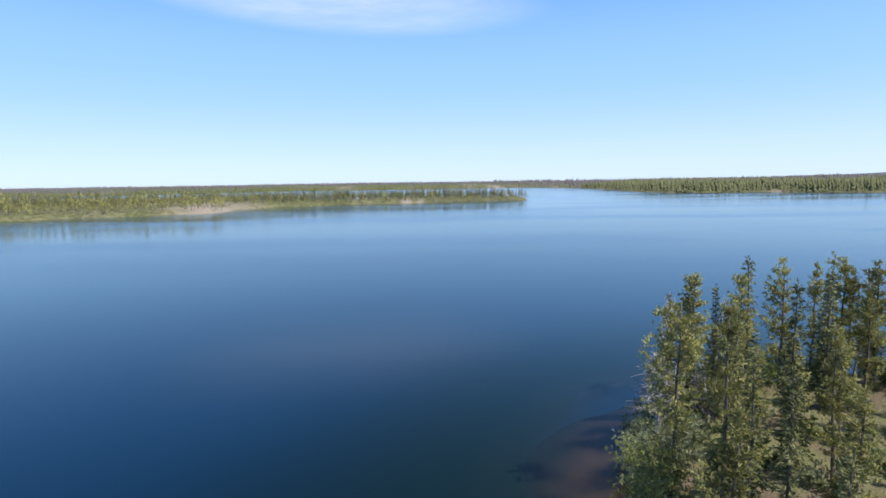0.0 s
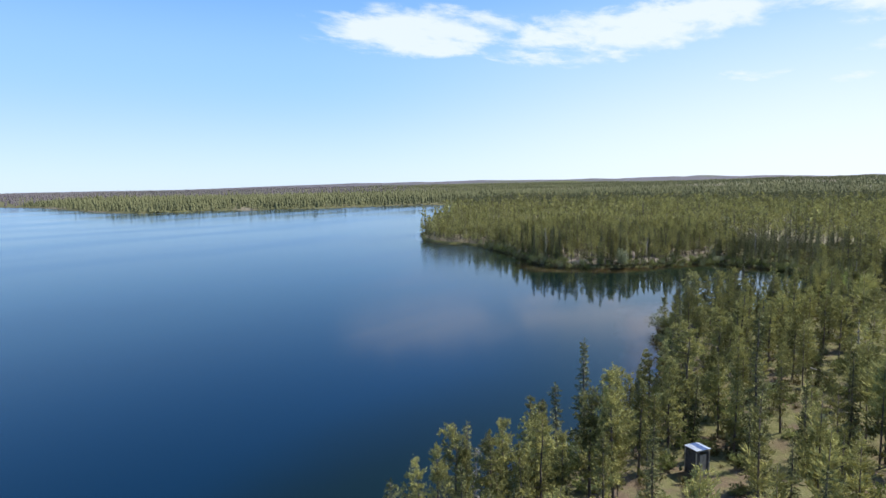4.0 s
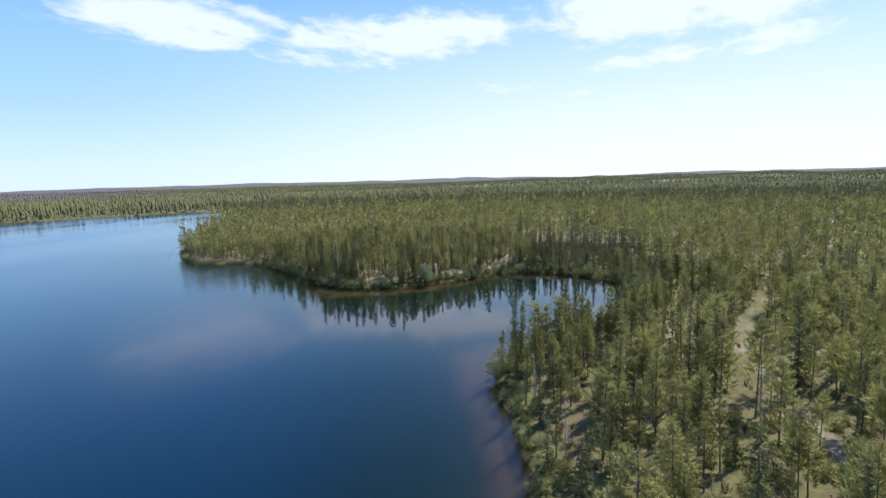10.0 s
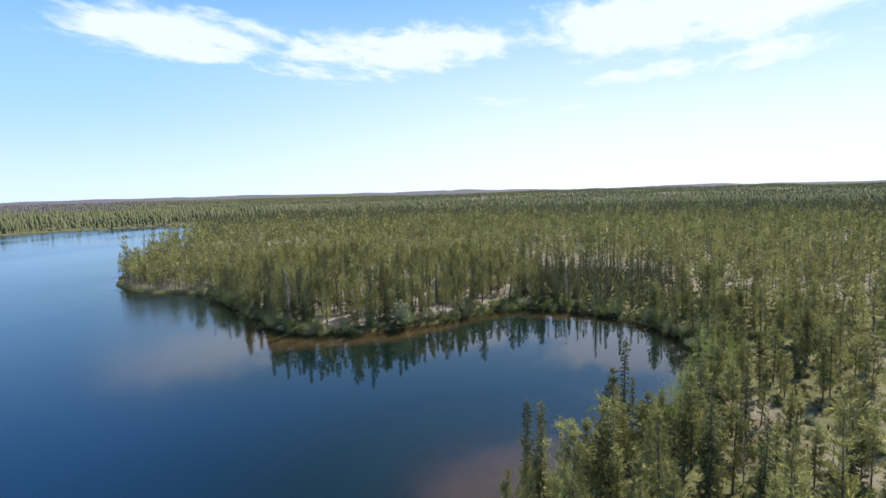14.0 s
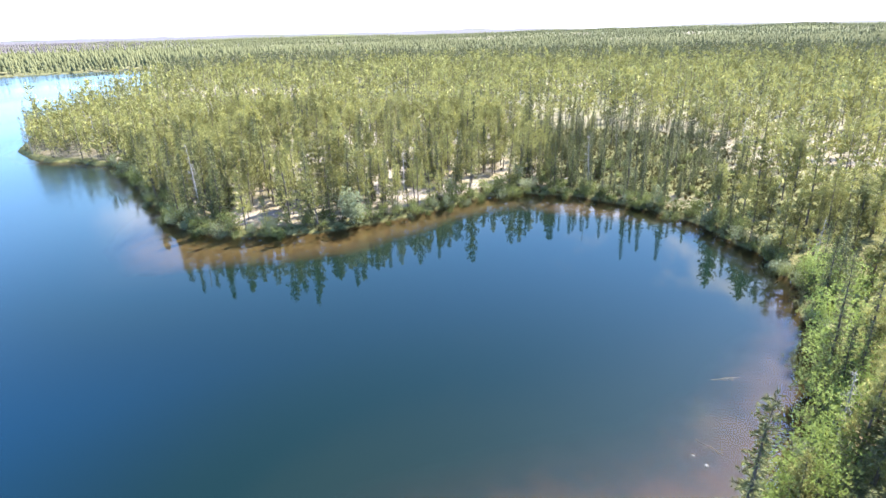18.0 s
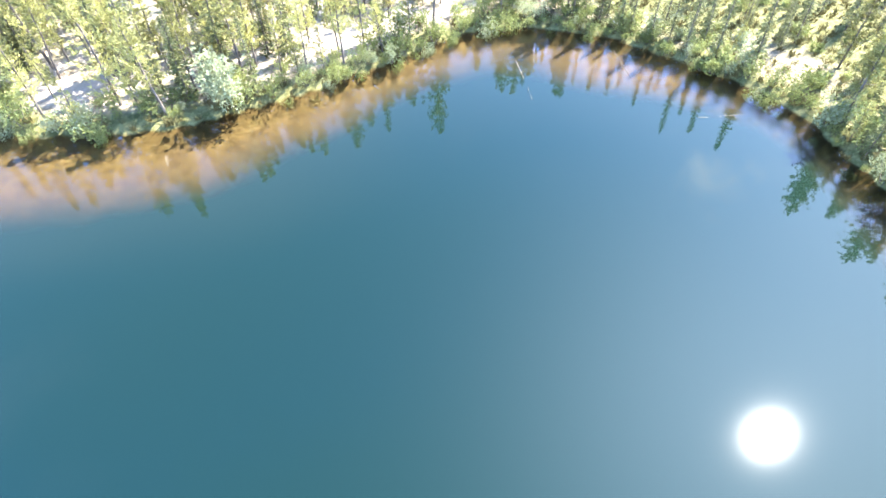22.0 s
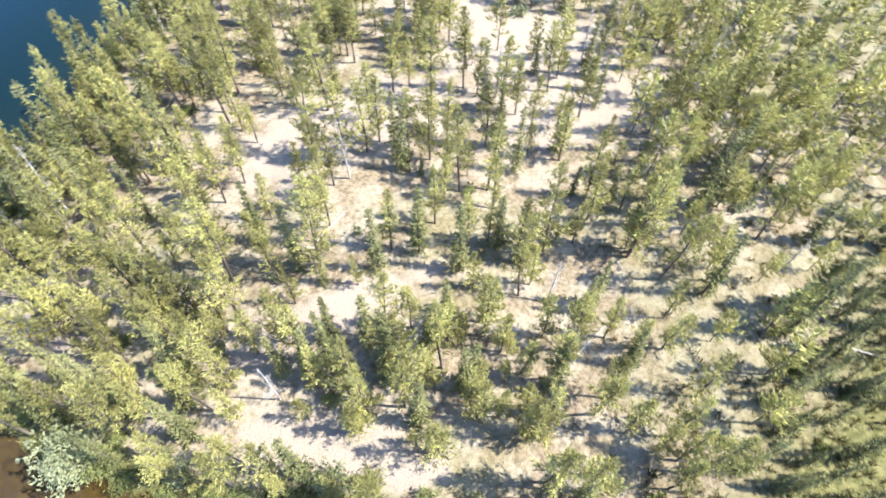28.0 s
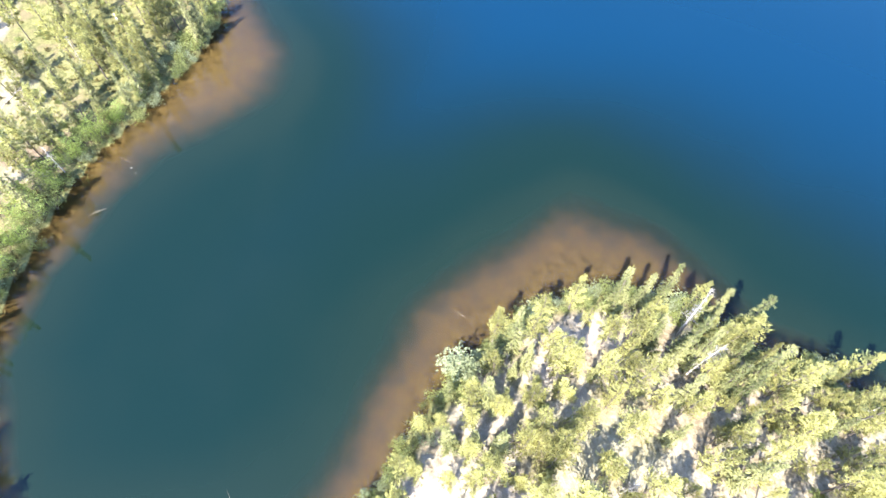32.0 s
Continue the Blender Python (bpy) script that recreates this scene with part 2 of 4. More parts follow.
def ground_material():
    """Pale sand and lichen with litter on land, haze-tinted far off, a brown bed in the shallows, and deeper a bed
    coloured green-blue for the light that water absorbs.
    """
    m, n = material("forest_floor")
    geo = n.add("ShaderNodeNewGeometry")
    place = geo.outputs["Position"]
    height = n.add("ShaderNodeSeparateXYZ", Vector=place).outputs[2]
    sand = n.stored("sand")
    wet = n.stored("grass")
    wood = n.stored("forest")
    fine = n.noise(place, 3.0, 6.0, 0.65)
    mid = n.noise(place, 0.45, 4.0, 0.6)
    wide = n.noise(place, 0.08, 3.0)
    tiny = n.noise(place, 16.0, 3.0, 0.7)
    litter = n.mix(n.ramp(fine, 0.35, 0.65), (0.115, 0.09, 0.058), (0.22, 0.18, 0.125))
    lichen = n.mix(n.ramp(fine, 0.3, 0.7), (0.19, 0.165, 0.12), (0.295, 0.257, 0.195))
    moss = n.mix(n.ramp(tiny, 0.35, 0.65), (0.07, 0.08, 0.022), (0.15, 0.15, 0.05))
    floor = n.mix(n.ramp(mid, 0.42, 0.6), litter, lichen)
    floor = n.mix(n.maths("MULTIPLY", n.stored("litter"), 0.8), floor, n.mix(n.ramp(mid, 0.4, 0.62), n.mix(n.ramp(tiny, 0.3, 0.7), (0.075, 0.052, 0.034), (0.16, 0.12, 0.082)), moss))
    floor = n.mix(n.maths("MULTIPLY", n.ramp(wide, 0.48, 0.62), 0.3), floor, moss)
    bare = n.mix(n.ramp(tiny, 0.3, 0.75), (0.202, 0.167, 0.132), (0.305, 0.261, 0.212))
    sandy = n.ramp(n.maths("ADD", sand, n.maths("MULTIPLY", n.maths("SUBTRACT", mid, 0.5), 0.9)), 0.35, 0.65)
    land = n.mix(sandy, floor, bare)
    grass = n.mix(n.ramp(n.noise(place, 1.6, 5.0, 0.7), 0.35, 0.65), (0.065, 0.068, 0.024), (0.15, 0.14, 0.06))
    cover = n.ramp(n.maths("ADD", wet, n.maths("MULTIPLY", n.maths("SUBTRACT", mid, 0.5), 0.8)), 0.25, 0.8)
    land = n.mix(cover, land, grass)
    land = n.mix(wood, land, n.mix(n.ramp(mid, 0.4, 0.6), (0.05, 0.06, 0.018), (0.10, 0.11, 0.035)))
    # Far land turns grey-mauve: air haze put into the ground colour
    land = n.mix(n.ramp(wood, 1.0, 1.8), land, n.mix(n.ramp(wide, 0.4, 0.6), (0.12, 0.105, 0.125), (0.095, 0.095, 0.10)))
    weedy = n.noise(place, 1.1, 6.0, 0.7, 0.6)
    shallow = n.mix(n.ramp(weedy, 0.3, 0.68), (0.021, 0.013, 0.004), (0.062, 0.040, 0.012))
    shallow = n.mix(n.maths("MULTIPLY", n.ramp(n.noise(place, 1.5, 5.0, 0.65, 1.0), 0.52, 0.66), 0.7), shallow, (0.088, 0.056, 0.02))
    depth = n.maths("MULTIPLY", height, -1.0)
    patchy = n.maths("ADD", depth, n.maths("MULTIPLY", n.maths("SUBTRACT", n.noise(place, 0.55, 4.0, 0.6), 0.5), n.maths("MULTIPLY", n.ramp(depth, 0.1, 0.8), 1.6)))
    # Bed darkens with depth: light lost in the water goes into its colour
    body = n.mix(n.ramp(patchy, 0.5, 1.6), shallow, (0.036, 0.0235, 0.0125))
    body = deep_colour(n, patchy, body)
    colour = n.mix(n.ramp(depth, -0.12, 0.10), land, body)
    bump = n.add("ShaderNodeBump", Height=n.maths("ADD", fine, n.maths("MULTIPLY", tiny, 0.4)), Strength=n.maths("MULTIPLY", n.ramp(height, 0.0, 0.25), 0.7), Distance=0.15)
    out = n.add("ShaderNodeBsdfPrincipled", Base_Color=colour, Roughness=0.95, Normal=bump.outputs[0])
    out.inputs["Specular IOR Level"].default_value = 0.1
    finish(n, out.outputs[0])
    return m


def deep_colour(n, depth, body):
    """Light absorbed by the water, put in as colour by depth: brown-green, teal, blue."""
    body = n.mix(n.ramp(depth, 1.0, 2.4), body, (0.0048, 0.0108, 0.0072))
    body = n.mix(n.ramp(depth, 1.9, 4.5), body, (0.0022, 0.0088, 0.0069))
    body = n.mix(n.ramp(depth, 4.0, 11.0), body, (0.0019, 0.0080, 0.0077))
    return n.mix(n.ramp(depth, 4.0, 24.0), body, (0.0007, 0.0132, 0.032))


def water_material():
    """A lake surface: mirror by Fresnel over clear water that turns opaque with depth, with a faint ripple on the open lake."""
    m, n = material("lake_water")
    place = n.add("ShaderNodeNewGeometry").outputs["Position"]
    squeezed = n.add("ShaderNodeMapping", Vector=place, Rotation=(0, 0, radians(20)), Scale=(0.6, 1.6, 1.0)).outputs[0]
    ripple = n.noise(squeezed, 0.9, 1.0, 0.4)
    breeze = n.ramp(n.noise(place, 0.006, 3.0), 0.42, 0.6)
    cove = n.add("ShaderNodeVectorMath", i0=place, i1=(146.0, 47.0, 0.0))
    cove.operation = "DISTANCE"
    away = n.ramp(cove.outputs["Value"], 30.0, 90.0)
    bump = n.add("ShaderNodeBump", Height=ripple, Distance=0.02, Strength=n.maths("ADD", 0.003, n.maths("MULTIPLY", n.maths("MULTIPLY", breeze, away), 0.015)))
    wind = n.add("ShaderNodeMapping", Vector=place, Rotation=(0, 0, radians(-35)), Scale=(0.35, 1.7, 1.0)).outputs[0]
    streak = n.ramp(n.noise(wind, 0.016, 4.0, 0.6, 0.5), 0.42, 0.62)
    rough = n.maths("ADD", 0.034, n.maths("MULTIPLY", away, n.maths("ADD", 0.075, n.maths("MULTIPLY", streak, 0.09))))
    # Blue of the higher sky is tinted into the open lake's reflections
    shine = n.add("ShaderNodeBsdfGlossy", Color=n.mix(away, (1.0, 1.0, 1.0), (0.84, 0.94, 1.0)), Roughness=rough, Normal=bump.outputs[0])
    depth = n.stored("depth")
    clear = n.add("ShaderNodeBsdfTransparent", Color=(0.93, 0.96, 0.95, 1))
    # Opaque deep part: absorption painted on the surface as a colour by depth
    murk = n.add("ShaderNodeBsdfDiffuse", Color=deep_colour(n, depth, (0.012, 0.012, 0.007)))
    below = n.add("ShaderNodeMixShader", i0=n.ramp(depth, 1.0, 2.3), i1=clear.outputs[0], i2=murk.outputs[0])
    edge = n.add("ShaderNodeFresnel", IOR=1.33, Normal=bump.outputs[0])
    both = n.add("ShaderNodeMixShader", i0=edge.outputs[0], i1=below.outputs[0], i2=shine.outputs[0])
    finish(n, both.outputs[0])
    return m


def plain_material(name, dark, light, rough=0.7, metal=0.0, scale=4.0):
    m, n = material(name)
    place = n.add("ShaderNodeNewGeometry").outputs["Position"]
    grain = n.noise(place, scale, 5.0, 0.65)
    bump = n.add("ShaderNodeBump", Height=grain, Strength=0.3, Distance=0.01)
    body = n.add("ShaderNodeBsdfPrincipled", Base_Color=n.mix(n.ramp(grain, 0.35, 0.65), dark, light), Roughness=rough, Metallic=metal, Normal=bump.outputs[0])
    finish(n, body.outputs[0])
    return m


PINE_LEAF = leaf_material("pine_needles", (0.094, 0.093, 0.032), (0.455, 0.435, 0.158), through=0.22)
SPRUCE_LEAF = leaf_material("spruce_needles", (0.060, 0.073, 0.029), (0.255, 0.25, 0.108), through=0.08)
# Brownish far needles with the grey of distance haze mixed into the colour
HAZY_LEAF = leaf_material("hazed_needles", (0.165, 0.14, 0.155), (0.13, 0.125, 0.115), far=0.002, through=0.2)
BUSH_LEAF = leaf_material("alder_leaves", (0.105, 0.128, 0.043), (0.28, 0.305, 0.115), through=0.38)
ALDER_LEAF = leaf_material("young_alder_leaves", (0.16, 0.215, 0.055), (0.36, 0.42, 0.13), through=0.45)
SEDGE = leaf_material("sedge", (0.058, 0.052, 0.02), (0.15, 0.125, 0.05), far=0.6, through=0.14)
WILLOW_LEAF = leaf_material("willow_leaves", (0.18, 0.205, 0.11), (0.32, 0.345, 0.205), through=0.4)
FAR_LEAF = leaf_material("far_needles", (0.09, 0.097, 0.048), (0.165, 0.168, 0.082), far=0.05, through=0.2)
PINE_BARK = bark_material("pine_bark", (0.055, 0.043, 0.036), (0.16, 0.13, 0.11))
SPRUCE_BARK = bark_material("spruce_bark", (0.06, 0.05, 0.04), (0.15, 0.125, 0.10))
GREY_WOOD = bark_material("weathered_wood", (0.22, 0.20, 0.19), (0.46, 0.43, 0.40))
WET_WOOD = bark_material("bleached_log", (0.09, 0.072, 0.05), (0.18, 0.15, 0.11))
GROUND = ground_material()
WATER = water_material()


# ---- meshes ----
def mesh_of(name, verts, tris, mats, which=None):
    """A mesh of triangles from arrays."""
    mesh = bpy.data.meshes.new(name)
    verts, tris = np.ascontiguousarray(verts, np.float32), np.ascontiguousarray(tris, np.int32)
    mesh.vertices.add(len(verts))
    mesh.vertices.foreach_set("co", verts.ravel())
    mesh.loops.add(tris.size)
    mesh.loops.foreach_set("vertex_index", tris.ravel())
    mesh.polygons.add(len(tris))
    mesh.polygons.foreach_set("loop_start", np.arange(0, tris.size, 3, dtype=np.int32))
    for mat in mats:
        mesh.materials.append(mat)
    if which is not None:
        mesh.polygons.foreach_set("material_index", np.ascontiguousarray(which, np.int32))
    mesh.update(calc_edges=True)
    return mesh


def joined(pieces):
    """Joins (verts, tris) pairs."""
    verts, tris, base = [], [], 0
    for v, t in pieces:
        verts.append(v)
        tris.append(t + base)
        base += len(v)
    return np.concatenate(verts), np.concatenate(tris)


def tube(points, radii, sides=6):
    """A tapered tube along points, closed at its end."""
    points, radii = np.asarray(points, float), np.asarray(radii, float)
    ways = np.gradient(points, axis=0)
    ways /= np.linalg.norm(ways, axis=1, keepdims=True) + 1e-9
    ref = np.array([0.0, 0.0, 1.0]) if abs(ways[0][2]) < 0.8 else np.array([1.0, 0.0, 0.0])
    a = np.cross(ways, ref)
    a /= np.linalg.norm(a, axis=1, keepdims=True) + 1e-9
    b = np.cross(ways, a)
    turn = np.arange(sides) * 2 * np.pi / sides
    rings = points[:, None] + radii[:, None, None] * (np.cos(turn)[None, :, None] * a[:, None] + np.sin(turn)[None, :, None] * b[:, None])
    n = len(points)
    i, j = np.meshgrid(np.arange(n - 1), np.arange(sides), indexing="ij")
    k = (j + 1) % sides
    p, q, r, s = i * sides + j, i * sides + k, (i + 1) * sides + k, (i + 1) * sides + j
    tris = np.concatenate([np.stack([p, q, r], -1).reshape(-1, 3), np.stack([p, r, s], -1).reshape(-1, 3)])
    end = np.arange(sides - 2)
    cap = np.stack([0 * end + (n - 1) * sides, (n - 1) * sides + end + 1, (n - 1) * sides + end + 2], -1)
    return rings.reshape(-1, 3), np.concatenate([tris, cap])


def sticks(starts, ends, r0, r1):
    """Many thin three-sided twigs."""
    starts, ends = np.asarray(starts, float), np.asarray(ends, float)
    way = ends - starts
    way /= np.linalg.norm(way, axis=1, keepdims=True) + 1e-9
    a = np.cross(way, [0.31, 0.17, 0.93])
    a /= np.linalg.norm(a, axis=1, keepdims=True) + 1e-9
    b = np.cross(way, a)
    turn = np.arange(3) * 2 * np.pi / 3
    ring = np.cos(turn)[None, :, None] * a[:, None] + np.sin(turn)[None, :, None] * b[:, None]
    r0, r1 = np.broadcast_to(r0, len(starts)), np.broadcast_to(r1, len(starts))
    verts = np.concatenate([starts[:, None] + ring * r0[:, None, None], ends[:, None] + ring * r1[:, None, None]], 1)
    one = np.array([[0, 1, 4], [0, 4, 3], [1, 2, 5], [1, 5, 4], [2, 0, 3], [2, 3, 5]])
    tris = (np.arange(len(starts)) * 6)[:, None, None] + one
    return verts.reshape(-1, 3), tris.reshape(-1, 3)


def tufts(rng, centres, ways, size, blades, spread=0.9, width=0.42):
    """Brushes of pointed blades that fan out from each centre along its way."""
    m = len(centres)
    size = np.broadcast_to(size, m)
    out = ways[:, None] + spread * rng.normal(size=(m, blades, 3))
    out /= np.linalg.norm(out, axis=2, keepdims=True)
    side = np.cross(out, rng.normal(size=(m, blades, 3)))
    side /= np.linalg.norm(side, axis=2, keepdims=True) + 1e-9
    long = size[:, None, None] * rng.uniform(0.7, 1.25, (m, blades, 1))
    tip = centres[:, None] + out * long
    flank = centres[:, None] + out * long * 0.5 + side * long * width
    verts = np.concatenate([centres[:, None], np.stack([flank, tip], 2).reshape(m, blades * 2, 3)], 1)
    k = np.arange(blades) * 2
    one = np.stack([0 * k, k + 1, k + 2], -1)
    tris = (np.arange(m) * (blades * 2 + 1))[:, None, None] + one
    return verts.reshape(-1, 3), tris.reshape(-1, 3)


def bent_trunk(rng, height, radius, lean, parts=5, sides=6):
    z = np.linspace(0, 1, parts + 1)
    sway = rng.normal(0, lean, 2)
    wob = rng.normal(0, 0.012 * height, (parts + 1, 2)).cumsum(0) * 0.5
    line = np.stack([sway[0] * z * height + wob[:, 0] - wob[0, 0], sway[1] * z * height + wob[:, 1] - wob[0, 1], z * height - 0.25 * (z == 0)], -1)
    return line, tube(line, radius * (1.02 - z) ** 0.8 + 0.008, sides)


def on_line(line, z, height):
    s = np.clip(z / height, 0, 1) * (len(line) - 1)
    i = np.minimum(s.astype(int), len(line) - 2)
    f = (s - i)[:, None]
    return line[i] * (1 - f) + line[i + 1] * f


def shoots(rng, base, end, out, along, per, size, first=0.2, rise=0.35, width=0.18):
    """Side shoots along limbs, like a flat spray: each leaves its limb forwards to one side or upwards."""
    limbs = len(base)
    f = np.linspace(first, 1.0, along)[None, :] + rng.normal(0, 0.03, (limbs, along))
    centre = base[:, None] * (1 - f[..., None]) + end[:, None] * f[..., None]
    side = np.stack([-out[:, 1], out[:, 0], 0 * out[:, 0]], -1)
    ahead = np.concatenate([out, np.zeros((limbs, 1))], 1)
    swing = np.where(np.arange(along) % 2 == 0, 1.0, -1.0)[None, :, None] * rng.uniform(0.2, 1.0, (limbs, along, 1))
    way = 0.75 * ahead[:, None] + swing * side[:, None] + np.array([0, 0, rise]) + rng.normal(0, 0.18, centre.shape)
    way /= np.linalg.norm(way, axis=2, keepdims=True)
    reach = np.linalg.norm(end - base, axis=1)[:, None]
    long = size * (0.55 + 0.6 * (1 - f)) * np.clip(reach / 0.9, 0.5, 1.1) * rng.uniform(0.75, 1.25, f.shape)
    return tufts(rng, centre.reshape(-1, 3), way.reshape(-1, 3), long.ravel(), per, 0.45, width)


def plumes(rng, base, mid, end, out, along, per, size, width, spread):
    """Needle sprays along limbs that bend upwards: fine brushes, loosely strewn, that point outwards and up."""
    limbs = len(base)
    f = (np.linspace(0.16, 1.0, along)[None, :] + rng.normal(0, 0.05, (limbs, along)))[..., None]
    low, high = np.clip(f / 0.6, 0, 1), np.clip((f - 0.6) / 0.4, 0, 1.1)
    centre = base[:, None] + (mid - base)[:, None] * low + (end - mid)[:, None] * high
    reach = np.linalg.norm(end - base, axis=1)[:, None, None]
    centre = centre + rng.normal(0, 1, centre.shape) * (0.035 + 0.07 * reach)
    side = np.stack([-out[:, 1], out[:, 0], 0 * out[:, 0]], -1)
    ahead = np.concatenate([out, np.zeros((limbs, 1))], 1)
    way = 0.65 * ahead[:, None] + rng.normal(0, 0.45, f.shape) * side[:, None] + np.array([0, 0, 1.0]) * (0.4 + 0.5 * f) + rng.normal(0, 0.12, centre.shape)
    way /= np.linalg.norm(way, axis=2, keepdims=True)
    long = size * np.clip(reach / 0.9, 0.6, 1.15)[..., 0] * rng.uniform(0.6, 1.3, f.shape[:2])
    return tufts(rng, centre.reshape(-1, 3), way.reshape(-1, 3), long.ravel(), per, spread, width)


def pine(seed, height=8.0, start=0.3, limbs=54, along=11, per=4, wide=1.2, size=0.42, bare=False, broad=0.0, width=0.14, spread=0.3):
    """A jack pine: bare lower stem with dead grey twigs, open crown of limbs that turn up at their ends, pointed or, when old, broad and flat-topped."""
    rng = np.random.default_rng(seed)
    line, stem = bent_trunk(rng, height, 0.010 * height + 0.02, 0.022)
    u = np.sort(rng.uniform(0, 1, limbs)) ** 0.9
    whorl = np.round(u * 10) / 10
    u = np.clip(0.4 * u + 0.6 * whorl + rng.normal(0, 0.015, limbs), 0, 1)
    z = height * (start + (0.97 - start) * u)
    turn = np.arange(limbs) * 2.4 + rng.normal(0, 0.5, limbs)
    lop = 1 + 0.28 * np.sin(turn + rng.uniform(0, 6.28))
    cone = 0.10 + 1.0 * (1 - u) ** 0.85 * np.minimum(1, 0.55 + 2.2 * u)
    dome = 0.30 + 0.75 * np.sin(np.pi * np.clip(0.2 + 0.72 * u, 0, 1))
    reach = wide * (cone * (1 - broad) + dome * broad) * rng.uniform(0.55, 1.25, limbs) * lop
    out = np.stack([np.cos(turn), np.sin(turn)], -1)
    base = on_line(line, z, height)
    rise = reach * (rng.uniform(-0.12, 0.18, limbs) + 0.35 * u)
    mid = base + np.concatenate([out * reach[:, None] * 0.62, (0.5 * rise)[:, None]], 1)
    end = mid + np.concatenate([out * reach[:, None] * 0.38, (0.5 * rise + reach * rng.uniform(0.15, 0.4, limbs))[:, None]], 1)
    wood = [stem, sticks(base, mid, 0.022, 0.012), sticks(mid, end, 0.012, 0.004)]
    dead = 22
    low = rng.uniform(0.08, start + 0.22, dead) * height
    lt, ll = rng.uniform(0, 6.28, dead), rng.uniform(0.3, 0.95, dead)
    lb = on_line(line, low, height)
    wood.append(sticks(lb, lb + np.stack([np.cos(lt) * ll, np.sin(lt) * ll, rng.uniform(-0.3, 0.12, dead)], -1), 0.014, 0.005))
    top = on_line(line, np.linspace(0.88, 1.0, 9) * height, height)
    spire = rng.normal(0, 0.5, (9, 3)) * [1, 1, 0.2] + [0, 0, 0.9]
    spire /= np.linalg.norm(spire, axis=1, keepdims=True)
    leaf = [plumes(rng, base, mid, end, out, along, per, size, width, spread), tufts(rng, top, spire, size * 0.7, per, 0.4, width)]
    return (tube(line[[0, 3, 5]], [0.09, 0.05, 0.01], 4) if bare else joined(wood)), joined(leaf)


def spruce(seed, height=8.0, limbs=84, along=6, per=5, wide=1.0, club=0.0, size=0.50, bare=False):
    """A black spruce: a narrow dark spire with drooping limbs from near the ground, often with a club of shoots at the top."""
    rng = np.random.default_rng(seed)
    line, stem = bent_trunk(rng, height, 0.010 * height + 0.02, 0.012)
    u = np.linspace(0, 1, limbs) ** 0.95
    z = height * (0.06 + 0.92 * u)
    reach = wide * ((1 - u) ** 0.8 * 0.9 + 0.14 + club * np.exp(-((u - 0.93) / 0.06) ** 2)) * rng.uniform(0.6, 1.15, limbs)
    turn = np.arange(limbs) * 2.4 + rng.normal(0, 0.3, limbs)
    out = np.stack([np.cos(turn), np.sin(turn)], -1)
    base = on_line(line, z, height)
    end = base + np.concatenate([out * reach[:, None], (-0.35 * reach * (1 - u))[:, None]], 1)
    top = on_line(line, np.linspace(0.93, 1.0, 4) * height, height)
    leaf = [shoots(rng, base, end, out, along, per, size, 0.1, -0.05, 0.2), tufts(rng, top, np.tile([0, 0, 1.0], (4, 1)), size * 0.6, per + 1, 0.4, 0.14)]
    return (tube(line[[0, 3, 5]], [0.08, 0.05, 0.01], 4) if bare else joined([stem, sticks(base, end, 0.015, 0.004)])), joined(leaf)


def snag(seed, height=7.0, limbs=40):
    """A dead grey conifer with bare twigs."""
    rng = np.random.default_rng(seed)
    line, stem = bent_trunk(rng, height, 0.085, 0.03)
    u = rng.uniform(0.2, 0.98, limbs)
    turn = rng.uniform(0, 6.28, limbs)
    reach = (1.25 - u) * rng.uniform(0.4, 1.1, limbs)
    base = on_line(line, u * height, height)
    end = base + np.stack([np.cos(turn) * reach, np.sin(turn) * reach, rng.uniform(-0.25, 0.2, limbs)], -1)
    f = rng.uniform(0.3, 1.0, limbs * 4)
    pick = rng.integers(0, limbs, limbs * 4)
    tb = base[pick] * (1 - f[:, None]) + end[pick] * f[:, None]
    te = tb + rng.normal(0, 0.16, tb.shape)
    return joined([stem, sticks(base, end, 0.02, 0.006), sticks(tb, te, 0.010, 0.004)])


def bush(seed, height=2.2, wide=1.5, leaves=260, size=0.17):
    """A leafy shrub: several stems and a ragged mound of leaves."""
    rng = np.random.default_rng(seed)
    stems = 9
    turn = rng.uniform(0, 6.28, stems)
    r = rng.uniform(0.25, 0.85, stems) * wide
    tops = np.stack([np.cos(turn) * r, np.sin(turn) * r, height * rng.uniform(0.55, 1.0, stems) * (1 - 0.35 * (r / wide) ** 2)], -1)
    base = np.stack([np.cos(turn) * 0.15, np.sin(turn) * 0.15, np.full(stems, -0.1)], -1)
    pick = rng.integers(0, stems, leaves)
    f = rng.uniform(0.35, 1.08, leaves)[:, None]
    centre = base[pick] * (1 - f) + tops[pick] * f + rng.normal(0, 0.22 * wide, (leaves, 3)) * [1, 1, 0.7]
    centre[:, 2] = np.maximum(centre[:, 2], 0.05)
    way = centre * [0.6, 0.6, 0.4] + [0, 0, 0.5]
    way /= np.linalg.norm(way, axis=1, keepdims=True)
    return sticks(base, tops, 0.03, 0.008), tufts(rng, centre, way, size, 5, 0.9, 0.36)


